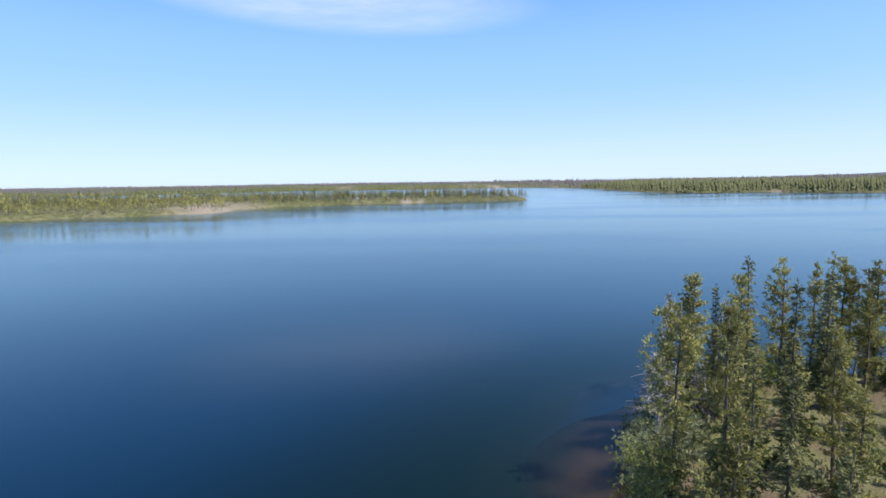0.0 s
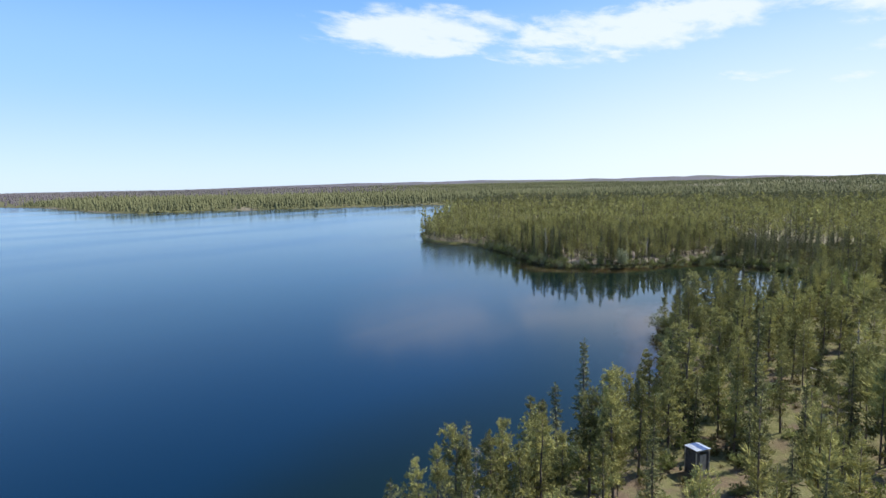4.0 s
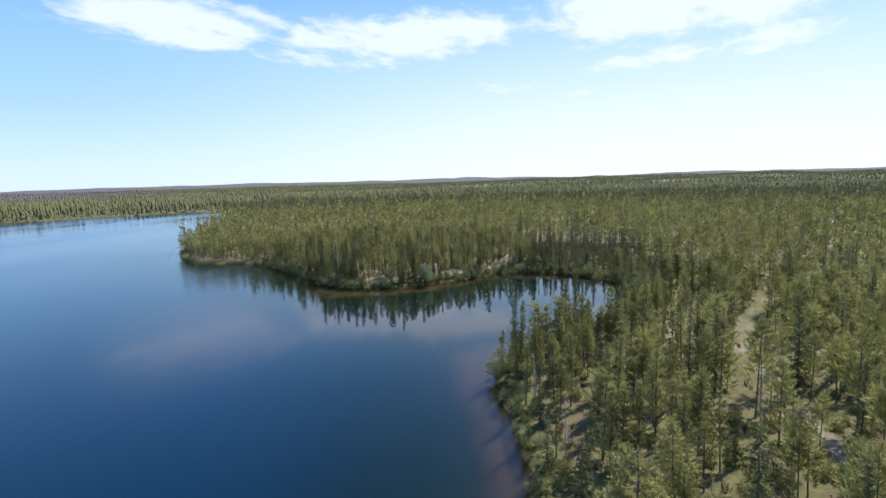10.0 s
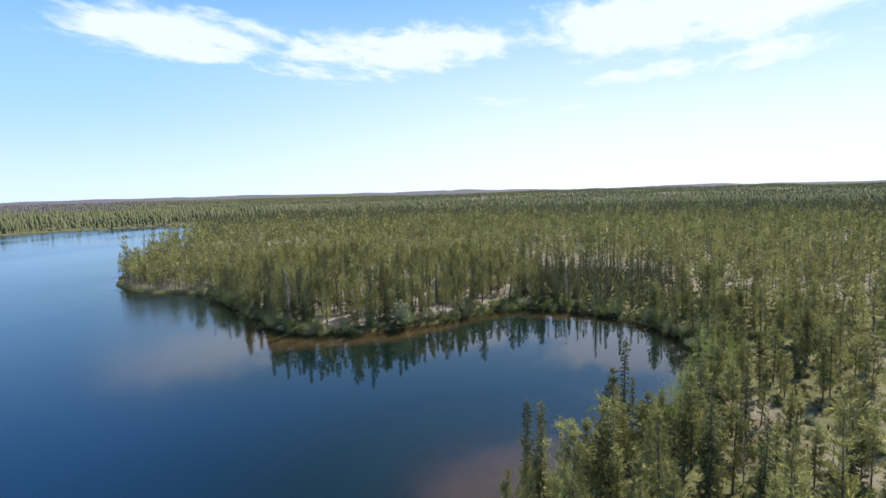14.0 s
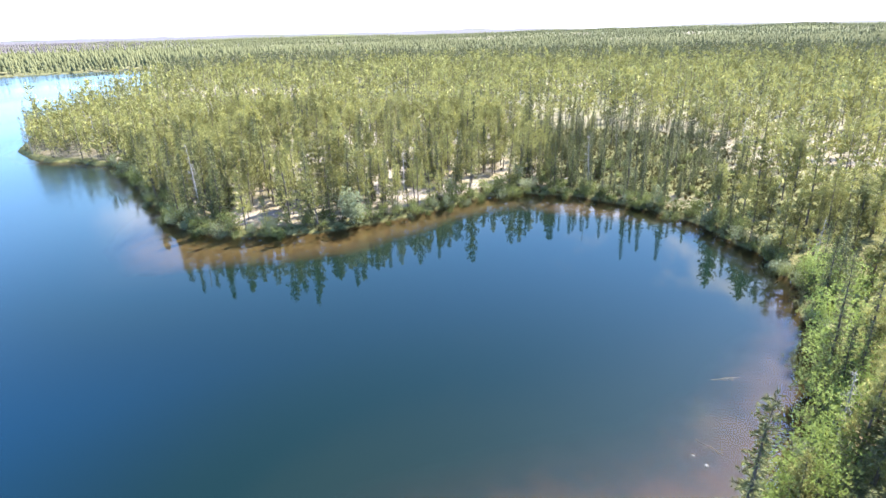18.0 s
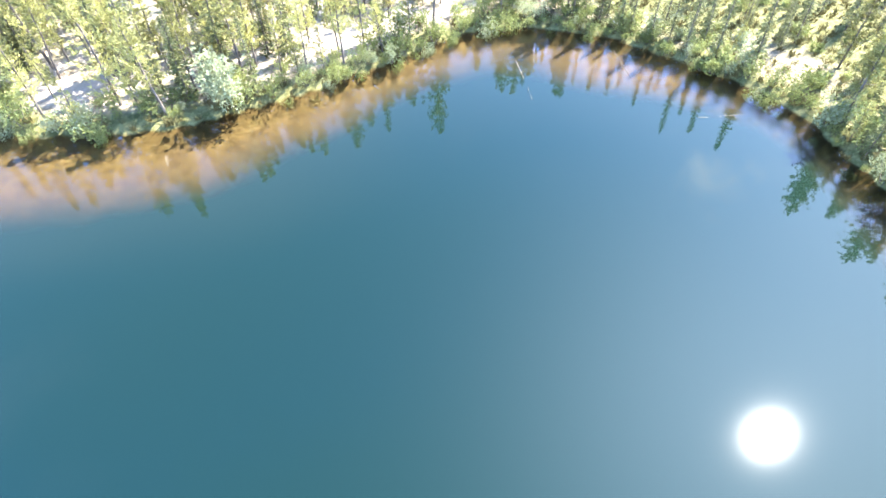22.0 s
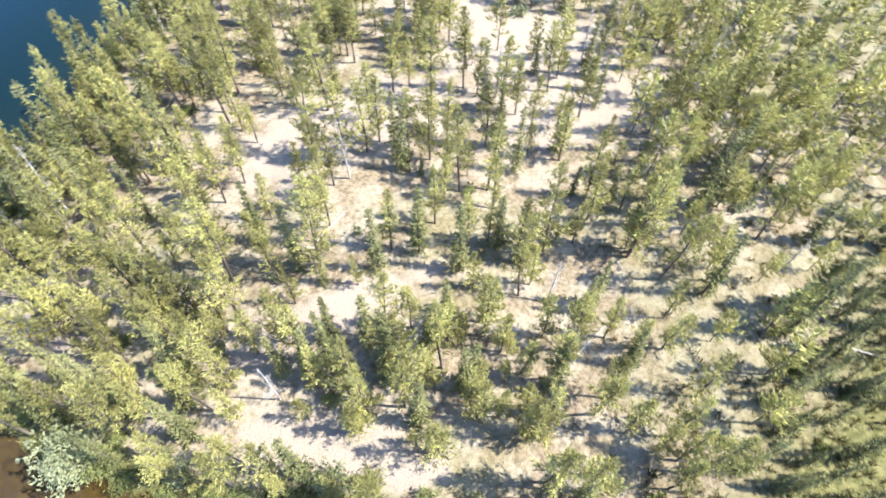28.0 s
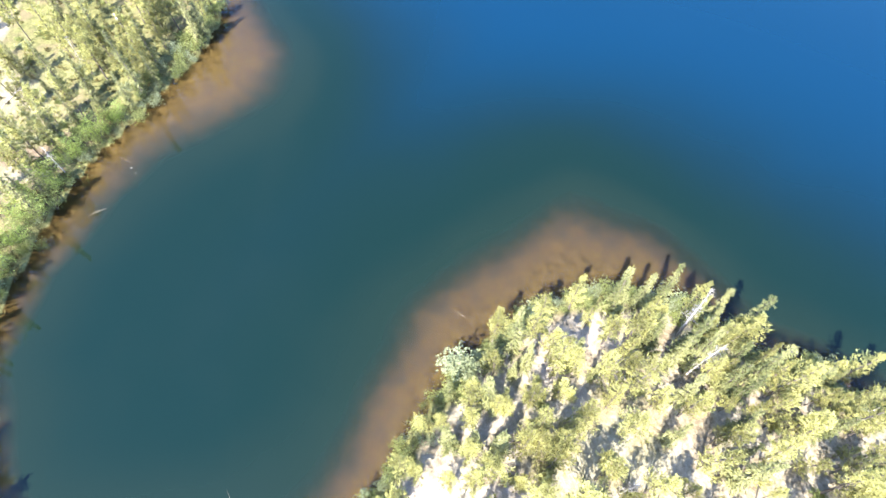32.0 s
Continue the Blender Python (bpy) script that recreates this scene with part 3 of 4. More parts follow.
def far_tree(seed, height=8.0, wide=1.3):
    """A tree for the distance: two ragged tiers."""
    rng = np.random.default_rng(seed)
    pieces = []
    for z0, z1, r in ((0.10, 0.70, 1.0), (0.45, 1.02, 0.66)):
        sides = 5
        turn = np.arange(sides) * 2 * np.pi / sides + rng.uniform(0, 1)
        rr = wide * r * rng.uniform(0.6, 1.2, sides)
        ring = np.stack([np.cos(turn) * rr, np.sin(turn) * rr, height * (z0 + rng.normal(0, 0.03, sides))], -1)
        tip = np.array([[rng.normal(0, 0.1), rng.normal(0, 0.1), height * z1]])
        k = np.arange(sides)
        pieces.append((np.concatenate([ring, tip]), np.stack([k, (k + 1) % sides, np.full(sides, sides)], -1)))
    return joined(pieces)


def ragged_tree(seed, height=8.0, wide=1.9):
    """A tree across the lake: a stem and whorls of pointed sprays that narrow to the top."""
    rng = np.random.default_rng(seed)
    z = np.linspace(0.18, 0.92, 7)
    centre = np.stack([rng.normal(0, 0.12, 7), rng.normal(0, 0.12, 7), z * height], -1)
    way = np.stack([rng.normal(0, 0.2, 7), rng.normal(0, 0.2, 7), 0.3 + 0.9 * z ** 3], -1)
    crown = tufts(rng, centre, way, wide * (1.2 - 0.75 * z), 4, 0.8, 0.42)
    return tube([(0, 0, -0.2), (0, 0, height * 0.95)], [0.11, 0.02], 3), crown


# ---- plan ----
# The lake's outline: near shore, cove, point, outer shore, far shores and the opposite bank, and back.
LAKE = np.array([
    (-30, -34), (0, -6), (8, 13), (9.5, 24), (13, 33.5), (20, 38.5), (30, 40), (43, 38), (57, 35.9), (64, 38.2), (70, 40.3), (75.5, 41.9),
    (80.4, 43.9), (84.4, 44.8), (87.5, 45), (91, 44), (95, 42), (102, 37.6), (108.5, 33.3), (114, 30.6), (118, 29.6), (123.8, 28), (129.7, 26.9),
    (134, 26), (140, 27.3), (143, 28.6), (148, 31.3), (152, 34), (155, 38), (156.5, 41.5), (158.5, 45.5), (159.3, 50), (159.2, 54.5), (157, 57.3),
    (154.3, 59.5), (150.6, 62.2), (147, 64.7), (144, 66.6), (141, 69.9), (138, 72.8), (135.8, 76.8), (134, 81.5), (133.2, 86), (133.6, 90), (136, 94),
    (139.2, 97.6), (142.5, 102.5), (147, 108.6), (154, 118), (161, 127.9), (162.6, 139), (162.8, 150.7), (170.5, 164.2), (188, 180), (226, 203),
    (295, 247), (390, 317), (462, 370), (445, 402), (393, 429), (356, 440), (290, 505), (222, 533), (214, 600), (224, 690), (238, 880), (195, 1150),
    (125, 1150), (-300, 1100), (-620, 800), (-560, 450), (-300, 330), (-190, 350), (-120, 395), (-50, 418), (40, 420), (70, 405), (62, 387), (12, 374), (-53, 358), (-108, 314), (-101, 267), (-158, 239), (-172, 228), (-330, 170),
    (-400, 50), (-350, -150), (-150, -200), (-60, -90)], float)
TRACK = np.array([(30, 2), (48, 10), (62, 14.3), (75, 16.5), (88, 16.8), (98, 16.0), (105, 15.0), (111, 13.8), (120, 9.6), (132, 5.0)], float)


def to_line(points, line, closed):
    """The distance of points from a line of corners."""
    a = line
    b = np.roll(line, -1, 0) if closed else line[1:]
    a = a if closed else a[:-1]
    best = np.full(len(points), 1e9)
    for p, q in zip(a, b):
        d = q - p
        s = np.clip(((points - p) @ d) / (d @ d), 0, 1)
        best = np.minimum(best, ((points - p - s[:, None] * d) ** 2).sum(1))
    return np.sqrt(best)


def in_lake(points):
    inside = np.zeros(len(points), bool)
    x, y = points[:, 0], points[:, 1]
    for (x0, y0), (x1, y1) in zip(LAKE, np.roll(LAKE, -1, 0)):
        cross = ((y0 > y) != (y1 > y)) & (x < (x1 - x0) * (y - y0) / (y1 - y0 + 1e-12) + x0)
        inside ^= cross
    return inside


def waves(x, y, scale, seed, octaves=3):
    """Smooth value noise from sines, about -1 to 1."""
    rng = np.random.default_rng(seed)
    total = np.zeros_like(x)
    for o in range(octaves):
        for _ in range(4):
            k = rng.normal(0, 1, 2) * 2 ** o / scale
            total += np.sin(k[0] * x + k[1] * y + rng.uniform(0, 6.28)) / 2 ** o * 0.35
    return total


def shore(points):
    """Metres inland from the shore; below nought in the lake."""
    d = to_line(points, LAKE, True)
    d = np.where(in_lake(points), -d, d)
    near = np.abs(d) < 30
    return d + near * (0.45 * waves(points[:, 0], points[:, 1], 2.2, 5, 2))


def bump_at(points, cx, cy, rx, ry=None, turn=0.0):
    ry = ry or rx
    c, s = math.cos(turn), math.sin(turn)
    dx, dy = points[:, 0] - cx, points[:, 1] - cy
    return np.exp(-(((dx * c + dy * s) / rx) ** 2 + ((dy * c - dx * s) / ry) ** 2))


def bog_at(points):
    return np.clip(1.5 * bump_at(points, 186, 40, 22, 13, 0.3) + 1.2 * bump_at(points, 168, 40, 7, 9), 0, 1)


def grass_at(points, d):
    """Grass and low green growth: the bog, the near side of the cove, and a fringe along the water."""
    x, y = points[:, 0], points[:, 1]
    side = np.clip((50 - y) / 8, 0, 1) * (x < 175) * (0.62 + 0.35 * waves(x, y, 6, 31)) * np.clip((x - 20) / 60, 0.28, 1)
    fringe = 0.95 * np.exp(-(np.maximum(d - 0.8, 0) / 1.5) ** 2) * (y < 200)
    return np.clip(np.maximum(np.maximum(bog_at(points), side), fringe), 0, 1)


def sand_at(points, d):
    """How bare the sand lies, 0 to 1."""
    x, y = points[:, 0], points[:, 1]
    strip = np.exp(-((d - 4.1) / 1.25) ** 2) * bump_at(points, 155.2, 64.8, 6.5, 3.5, -0.62) * 1.1
    clear = 1.0 * bump_at(points, 165, 89.8, 9.5, 5.2, 0.1) + 0.75 * bump_at(points, 181, 103, 8, 5, 0.5) + 0.6 * bump_at(points, 159, 73, 12, 1.6, -0.12)
    clear += 0.2 * bump_at(points, 141, 80.5, 8, 1.1, 2.36) + 0.5 * bump_at(points, 162, 115, 4, 3) + 0.15 * bump_at(points, 172, 68, 7, 3)
    track = np.exp(-(to_line(points, TRACK, False) / 0.95) ** 2)
    patch = (0.28 * np.clip(waves(x, y, 9, 11), 0, 1.2) + 0.12) * np.where(y < 46, np.where(x < 45, 0.1, 0.35), 1.0)
    far = np.clip(waves(x, y, 24, 23) - 0.6, 0, 1) * 1.6
    banks = 1.2 * np.exp(-((d - 1.5) / 2.6) ** 2) * ((y > 230) & (x < 470)) * np.clip(0.02 + 1.5 * waves(x, y, 5, 3), 0, 1)
    return np.clip(strip + clear + track + patch + far + banks, 0, 1)


def height_at(points, d=None):
    d = shore(points) if d is None else d
    x, y = points[:, 0], points[:, 1]
    r = np.hypot(x - 60, y - 40)
    land = 0.42 * (1 - np.exp(-np.maximum(d, 0) / 0.7)) + 1.9 * (1 - np.exp(-np.maximum(d, 0) / 16))
    rough = np.clip(d / 12, 0, 1)
    land = land + rough * (0.45 * waves(x, y, 12, 2) + 0.10 * waves(x, y, 2.5, 4))
    land = land - 0.7 * bog_at(points) * np.clip(d / 6, 0, 1)
    land = land + 1.5 * (1 - np.exp(-np.maximum(d, 0) / 2.5)) * ((y > 230) & (x < 130))
    far = np.clip((r - 350) / 900, 0, 1)
    land = land + far * (4 + 3.0 * waves(x, y, 120, 6)) * np.clip(d / 60, 0, 1)
    hill = np.clip((r - 1100) / 2200, 0, 1) * (0.1 + 0.9 * np.clip((x - 0.5 * y + 200) / 1800, 0, 1))
    land = land + hill ** 1.2 * (27 + 12 * waves(x, y, 520, 8) + 5 * waves(x, y, 160, 9)) * np.clip(d / 200, 0, 1)
    e = np.maximum(-d, 0)
    # the shelf is wide off the two points and narrow elsewhere
    wide = 4.8 + 14.5 * bump_at(points, 120, 86, 18, 14) + 3.5 * bump_at(points, 11, 37, 8, 8) + 3.2 * bump_at(points, 68, 43, 13, 6, 0.35) + 4.0 * bump_at(points, 138, 70, 14) + 18.0 * bump_at(points, 100, 54, 14, 12) + 3.0 * bump_at(points, 116, 34, 13, 6, -0.45) + 4.5 * bump_at(points, 155, 46, 10) + 1.7 * waves(x, y, 9, 14, 3)
    over = 4.2 * np.logaddexp(0, (e - wide) / 4.2)
    bed = -(0.08 + 1.05 * np.minimum(e, wide) / wide + 7.5 * (1 - np.exp(-over / 17)) + 0.22 * 12 * np.logaddexp(0, (np.minimum(e, 80) - 26) / 12))
    bed = bed - 11.0 * bump_at(points, 5, 70, 62, 60) * np.clip((e - 5) / 28, 0, 1)
    cove = bump_at(points, 128, 50, 34, 28)
    bed = bed * (1 + (0.9 * (1 - cove) ** 2 - 0.2 * cove) * (1 - np.exp(-(e / 14) ** 2))) * (1 - 0.28 * bump_at(points, 152, 46, 9))
    bed = bed + 0.015 * waves(x, y, 2.6, 12, 2) * np.clip(e / 2, 0, 1)
    return np.where(d > 0, land + 0.02, bed)


def graded(low, high, step, reach, grow=1.13):
    """Grid lines: even between low and high, then ever wider out to the reach."""
    lines = list(np.arange(low, high + step, step))
    s = step
    while lines[-1] < reach:
        s *= grow
        lines.append(lines[-1] + s)
    s = step
    while lines[0] > -reach:
        s *= grow
        lines.insert(0, lines[0] - s)
    return np.array(lines)


def build_ground():
    xs, ys = graded(-20, 215, 1.1, 4600), graded(-15, 175, 1.1, 4600)
    gx, gy = np.meshgrid(xs, ys, indexing="ij")
    points = np.stack([gx.ravel(), gy.ravel()], -1)
    d = shore(points)
    z = height_at(points, d)
    n, m = len(xs), len(ys)
    i, j = np.meshgrid(np.arange(n - 1), np.arange(m - 1), indexing="ij")
    a, b, c, e = i * m + j, (i + 1) * m + j, (i + 1) * m + j + 1, i * m + j + 1
    tris = np.concatenate([np.stack([a, b, c], -1).reshape(-1, 3), np.stack([a, c, e], -1).reshape(-1, 3)])
    mesh = mesh_of("ground", np.concatenate([points, z[:, None]], 1), tris, [GROUND])
    r = np.hypot(points[:, 0] - 60, points[:, 1] - 40)
    # forest above 1 is the share of haze tint on far land
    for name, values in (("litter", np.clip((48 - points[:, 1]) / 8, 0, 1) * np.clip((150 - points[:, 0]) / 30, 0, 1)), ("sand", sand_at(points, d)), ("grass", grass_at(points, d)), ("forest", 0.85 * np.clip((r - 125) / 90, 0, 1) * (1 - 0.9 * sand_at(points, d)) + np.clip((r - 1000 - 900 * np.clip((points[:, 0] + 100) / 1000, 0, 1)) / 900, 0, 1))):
        mesh.attributes.new(name, "FLOAT", "POINT").data.foreach_set("value", values.astype(np.float32))
    mesh.polygons.foreach_set("use_smooth", np.ones(len(tris), bool))
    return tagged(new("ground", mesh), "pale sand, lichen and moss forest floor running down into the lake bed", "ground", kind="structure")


def build_water():
    xs, ys = graded(-20, 215, 2.2, 4600, 1.2), graded(-15, 175, 2.2, 4600, 1.2)
    gx, gy = np.meshgrid(xs, ys, indexing="ij")
    points = np.stack([gx.ravel(), gy.ravel()], -1)
    n, m = len(xs), len(ys)
    i, j = np.meshgrid(np.arange(n - 1), np.arange(m - 1), indexing="ij")
    a, b, c, e = i * m + j, (i + 1) * m + j, (i + 1) * m + j + 1, i * m + j + 1
    tris = np.concatenate([np.stack([a, b, c], -1).reshape(-1, 3), np.stack([a, c, e], -1).reshape(-1, 3)])
    mesh = mesh_of("water", np.concatenate([points, np.zeros((len(points), 1))], 1), tris, [WATER])
    mesh.attributes.new("depth", "FLOAT", "POINT").data.foreach_set("value", (-height_at(points)).astype(np.float32))
    lake = new("water", mesh)
    lake.visible_shadow = False  # clear water lets the sun reach its bed
    return tagged(lake, "calm clear blue lake water mirroring sky and trees", "lake", kind="structure")


build_ground()
build_water()


# ---- woods ----
def scatter(x0, x1, y0, y1, step, seed):
    """Jittered places over a rectangle."""
    rng = np.random.default_rng(seed)
    gx, gy = np.meshgrid(np.arange(x0, x1, step), np.arange(y0, y1, step), indexing="ij")
    p = np.stack([gx.ravel(), gy.ravel()], -1)
    return p + rng.uniform(-0.5, 0.5, p.shape) * step


def planted(name, label, category, sets, mats):
    """One mesh of many trees: sets of (templates, places with height, scales); a template is a list of (verts, tris, material)."""
    verts, tris, which, base = [], [], [], 0
    rng = np.random.default_rng(77)
    for templates, places, scales in sets:
        kinds = rng.integers(0, len(templates), len(places))
        turns = rng.uniform(0, 6.28, len(places))
        for k, template in enumerate(templates):
            pick = np.flatnonzero(kinds == k)
            if not len(pick):
                continue
            c, s, g = np.cos(turns[pick])[:, None], np.sin(turns[pick])[:, None], scales[pick][:, None]
            for v, t, mat in template:
                x = (v[None, :, 0] * c - v[None, :, 1] * s) * g + places[pick, 0:1]
                y = (v[None, :, 0] * s + v[None, :, 1] * c) * g + places[pick, 1:2]
                z = v[None, :, 2] * g + places[pick, 2:3]
                verts.append(np.stack([x, y, z], -1).reshape(-1, 3))
                tris.append((t[None] + (np.arange(len(pick)) * len(v))[:, None, None]).reshape(-1, 3) + base)
                which.append(np.full(len(pick) * len(t), mat))
                base += len(pick) * len(v)
    ob = new(name, mesh_of(name, np.concatenate(verts), np.concatenate(tris), mats, np.concatenate(which)))
    return tagged(ob, label, category, kind="stuff")


def part(name, mesh, parent, label=""):
    ob = new(name, mesh)
    ob.parent = parent
    return tagged(ob, label) if label else ob


def thing(name, label, category, group=""):
    return tagged(new(name), label, category, group)


def tree_thing(name, label, category, group, wood, leaf, bark, needles, crown_label=""):
    root = thing(name, label, category, group)
    part("trunk", mesh_of("trunk", *wood, [bark]), root)
    part("crown", mesh_of("crown", *leaf, [needles]), root, crown_label)
    return root


def copies(makers, places, scales, seed):
    """One thing at each place: the first of each kind is moved there, the rest are copies of it."""
    rng = np.random.default_rng(seed)
    made = [None] * len(makers)
    for p, s in zip(places, scales):
        k = int(rng.integers(0, len(makers)))
        m = Matrix.LocRotScale(Vector(p), Euler((0, 0, rng.uniform(0, 6.28))), (s, s, s * rng.uniform(0.92, 1.1)))
        if made[k] is None:
            made[k] = makers[k]()
            made[k].matrix_basis = m
        else:
            saved = made[k].scale.copy()
            made[k].scale = (1, 1, 1)
            copy_thing(made[k], m)
            made[k].scale = saved


def on_ground(points):
    return np.concatenate([points, (height_at(points) - 0.03)[:, None]], 1)


def clear_of_track(points):
    return to_line(points, TRACK, False) > 1.35


SHED = np.array([43.1, 28.9])
WOOD = np.random.default_rng(5)

# near and middle ground: where single trees can be told apart
CLOSE = scatter(-18, 214, -14, 174, 1.75, 1)
CLOSE_D = shore(CLOSE)
sandy = sand_at(CLOSE, CLOSE_D)
boggy = bog_at(CLOSE)
keep = (CLOSE_D > 0.9) & clear_of_track(CLOSE) & (np.hypot(*(CLOSE - SHED).T) > 1.7) & ~((CLOSE[:, 0] < 8) & (CLOSE[:, 1] < 22))
keep &= ~((CLOSE[:, 0] > 36) & (CLOSE[:, 0] < 43) & (CLOSE[:, 1] > 26) & (CLOSE[:, 1] < 29.5))
chance = np.where(boggy > 0.4, 0.30, np.where(CLOSE[:, 1] > 60, np.where(CLOSE_D < 12, 0.95, 0.60), np.where(CLOSE_D < 5, 0.55, 0.36)) * (1 - np.where((CLOSE[:, 1] > 60) & (CLOSE_D < 14), 0.6, 0.85) * np.clip(sandy * 1.1 - 0.12, 0, 1)))
chance = np.where(CLOSE_D < 6, np.minimum(chance, 0.88), chance)
strip = np.exp(-((CLOSE_D - 4.3) / 1.2) ** 2) * bump_at(CLOSE, 154.5, 65.5, 8, 4, -0.62) > 0.3
keep &= (WOOD.uniform(0, 1, len(CLOSE)) < chance) & ~strip
CLOSE, CLOSE_D, boggy = CLOSE[keep], CLOSE_D[keep], boggy[keep]
kind = WOOD.uniform(0, 1, len(CLOSE))
edge = np.clip(1 - CLOSE_D / 9, 0, 1)
is_spruce = kind < np.where(boggy > 0.4, 0.95, 0.17 + 0.28 * edge + 0.3 * edge * (CLOSE[:, 1] > 84))
is_snag = ~is_spruce & (kind > 0.965)
is_pine = ~is_spruce & ~is_snag
scale = np.clip(WOOD.normal(0.75, 0.17, len(CLOSE)), 0.34, 1.12) * np.where(boggy > 0.4, 0.7, 1.0) * np.where((CLOSE[:, 1] > 62) & (CLOSE[:, 0] > 120), 1.0, 1.0)
scale = np.where((CLOSE[:, 0] < 33) & (CLOSE[:, 1] < 45), np.clip(scale, 0.4, 0.84), scale)
scale = np.where((CLOSE[:, 0] > 140) & (CLOSE[:, 1] < 54) & (CLOSE_D < 7), scale * 0.92, scale)
# what stands nearest the way of the camera: the near shore and the point
near = (CLOSE_D < 13) & (CLOSE[:, 0] < 172) & (CLOSE[:, 1] < 118)
PLACES = on_ground(CLOSE)

PINES = [pine(s, 7.6 + 0.25 * s, 0.10 + 0.04 * (s % 5), 60 + s, along=15, per=8, wide=(1.2, 1.05, 1.4, 1.1, 1.25, 1.45, 1.0)[s], size=0.225, broad=(0.25, 0.4, 0.55, 0.15, 0.4, 0.75, 0.3)[s], width=0.20, spread=0.6) for s in range(7)]
SLIM = [pine(10 + s, 7.8 + 0.3 * s, 0.14 + 0.06 * (s % 4), 60, 13, 5, 1.1 + 0.09 * s, 0.31, broad=0.04 * s, width=0.15, spread=0.4) for s in range(5)]
INNER = [pine(20 + s, 8.0, 0.09 + 0.05 * s, 42, 9, 4, 1.1 + 0.1 * s, 0.54, True, broad=0.06 * s, width=0.14) for s in range(5)]
SPRUCES = [spruce(30 + s, 7.6 + 0.5 * s, 76, club=0.25 * (s % 2)) for s in range(4)]
SNAGS = [snag(50 + s, 6.0 + 0.8 * s) for s in range(3)]


def some(mask, most):
    picked = np.flatnonzero(mask & near)
    order = np.argsort(CLOSE_D[picked])
    return picked[order[:most]]


single_pine, single_spruce, single_snag = some(is_pine & (CLOSE[:, 1] < 52), 290), some(is_spruce, 170), some(is_snag, 30)
on_point = np.flatnonzero(is_pine & (CLOSE[:, 1] >= 52) & (CLOSE[:, 0] < 185) & (CLOSE[:, 1] < 122))
bushy, slender = single_pine, on_point[np.argsort(np.hypot(CLOSE[on_point, 0] - 146, CLOSE[on_point, 1] - 80))[:300]]
copies([lambda w=w, l=l: tree_thing("pine_tree", "jack pine with open yellow-green crown and bare lower stem", "tree", "pines along the shore", w, l, PINE_BARK, PINE_LEAF)
        for w, l in PINES], PLACES[bushy], scale[bushy], 1)
copies([lambda w=w, l=l: tree_thing("slender_pine", "slender jack pine with feathery yellow-green crown on pale sand", "tree", "pines on the point", w, l, PINE_BARK, PINE_LEAF)
        for w, l in SLIM], PLACES[slender], scale[slender], 4)
copies([lambda w=w, l=l: tree_thing("spruce_tree", "narrow dark green black spruce near the water", "tree", "spruces along the shore", w, l, SPRUCE_BARK, SPRUCE_LEAF)
        for w, l in SPRUCES], PLACES[single_spruce], scale[single_spruce], 2)
for p, s, k in zip(PLACES[single_snag], scale[single_snag], range(99)):
    ob = new("dead_tree", mesh_of("dead_tree", *SNAGS[k % 3], [GREY_WOOD]))
    ob.matrix_basis = pose(*p, 0, 0, k * 77) @ Matrix.Scale(s, 4)
    tagged(ob, "bare grey dead conifer standing among the pines", "dead tree", "dead trees along the shore")

# slim young spruces that stand close together on the wet ground beyond the cove
BOG = np.random.default_rng(73)
bog_trees = scatter(158, 212, 18, 62, 2.3, 71)
bog_trees = bog_trees[(bog_at(bog_trees) > 0.3) & (shore(bog_trees) > 1.0) & (BOG.uniform(0, 1, len(bog_trees)) < 0.42)]
copies([lambda w=w, l=l: tree_thing("spruce_tree", "slim young dark green spruce on the sedge bog", "tree", "young spruces on the bog", w, l, SPRUCE_BARK, SPRUCE_LEAF)
        for w, l in (spruce(230 + s, 5.2 + 0.8 * s, 70, 5, 4, 0.85, size=0.42) for s in range(3))], on_ground(bog_trees), np.clip(BOG.normal(0.72, 0.24, len(bog_trees)), 0.3, 1.2), 74)

single = np.zeros(len(CLOSE), bool)
for picked in (single_pine, slender, single_spruce, single_snag):
    single[picked] = True
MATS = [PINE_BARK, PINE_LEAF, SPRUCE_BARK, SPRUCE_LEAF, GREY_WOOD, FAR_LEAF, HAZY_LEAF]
pine_sets = [[(*w, 0), (*l, 1)] for w, l in INNER]
spruce_sets = [[(*w, 2), (*l, 3)] for w, l in SPRUCES]
snag_sets = [[(*w, 4)] for w in SNAGS]
lite_pines = [[(*w, 0), (*l, 1)] for w, l in (pine(80 + s, 8.0, 0.16, 24, 4, 3, 1.35, 0.75, True, width=0.22) for s in range(5))]
lite_spruces = [[(*w, 2), (*l, 3)] for w, l in (spruce(90 + s, 8.6, 26, 3, 3, 0.9, size=0.7, bare=True) for s in range(3))]
thin_trees = [[(*w, 0), (*l, 1)] for w, l in (pine(180 + s, 7.8, 0.14, 18, 3, 2, 1.4, 0.95, True, width=0.30) for s in range(5))]
thin_trees += [[(*w, 2), (*l, 3)] for w, l in (spruce(190 + s, 8.6, 18, 2, 3, 0.9, size=0.85, bare=True) for s in range(2))]
inner = ~single & (CLOSE_D < 60) & (CLOSE[:, 0] > 120) & (CLOSE[:, 1] > 45) & (CLOSE[:, 1] < 125) & (CLOSE[:, 0] < 200)
inner |= ~single & (CLOSE[:, 0] < 135) & (CLOSE[:, 1] > 0) & (CLOSE_D < 45)
outer = ~single & ~inner


def chosen(mask, sort):
    return PLACES[mask & sort], scale[mask & sort]


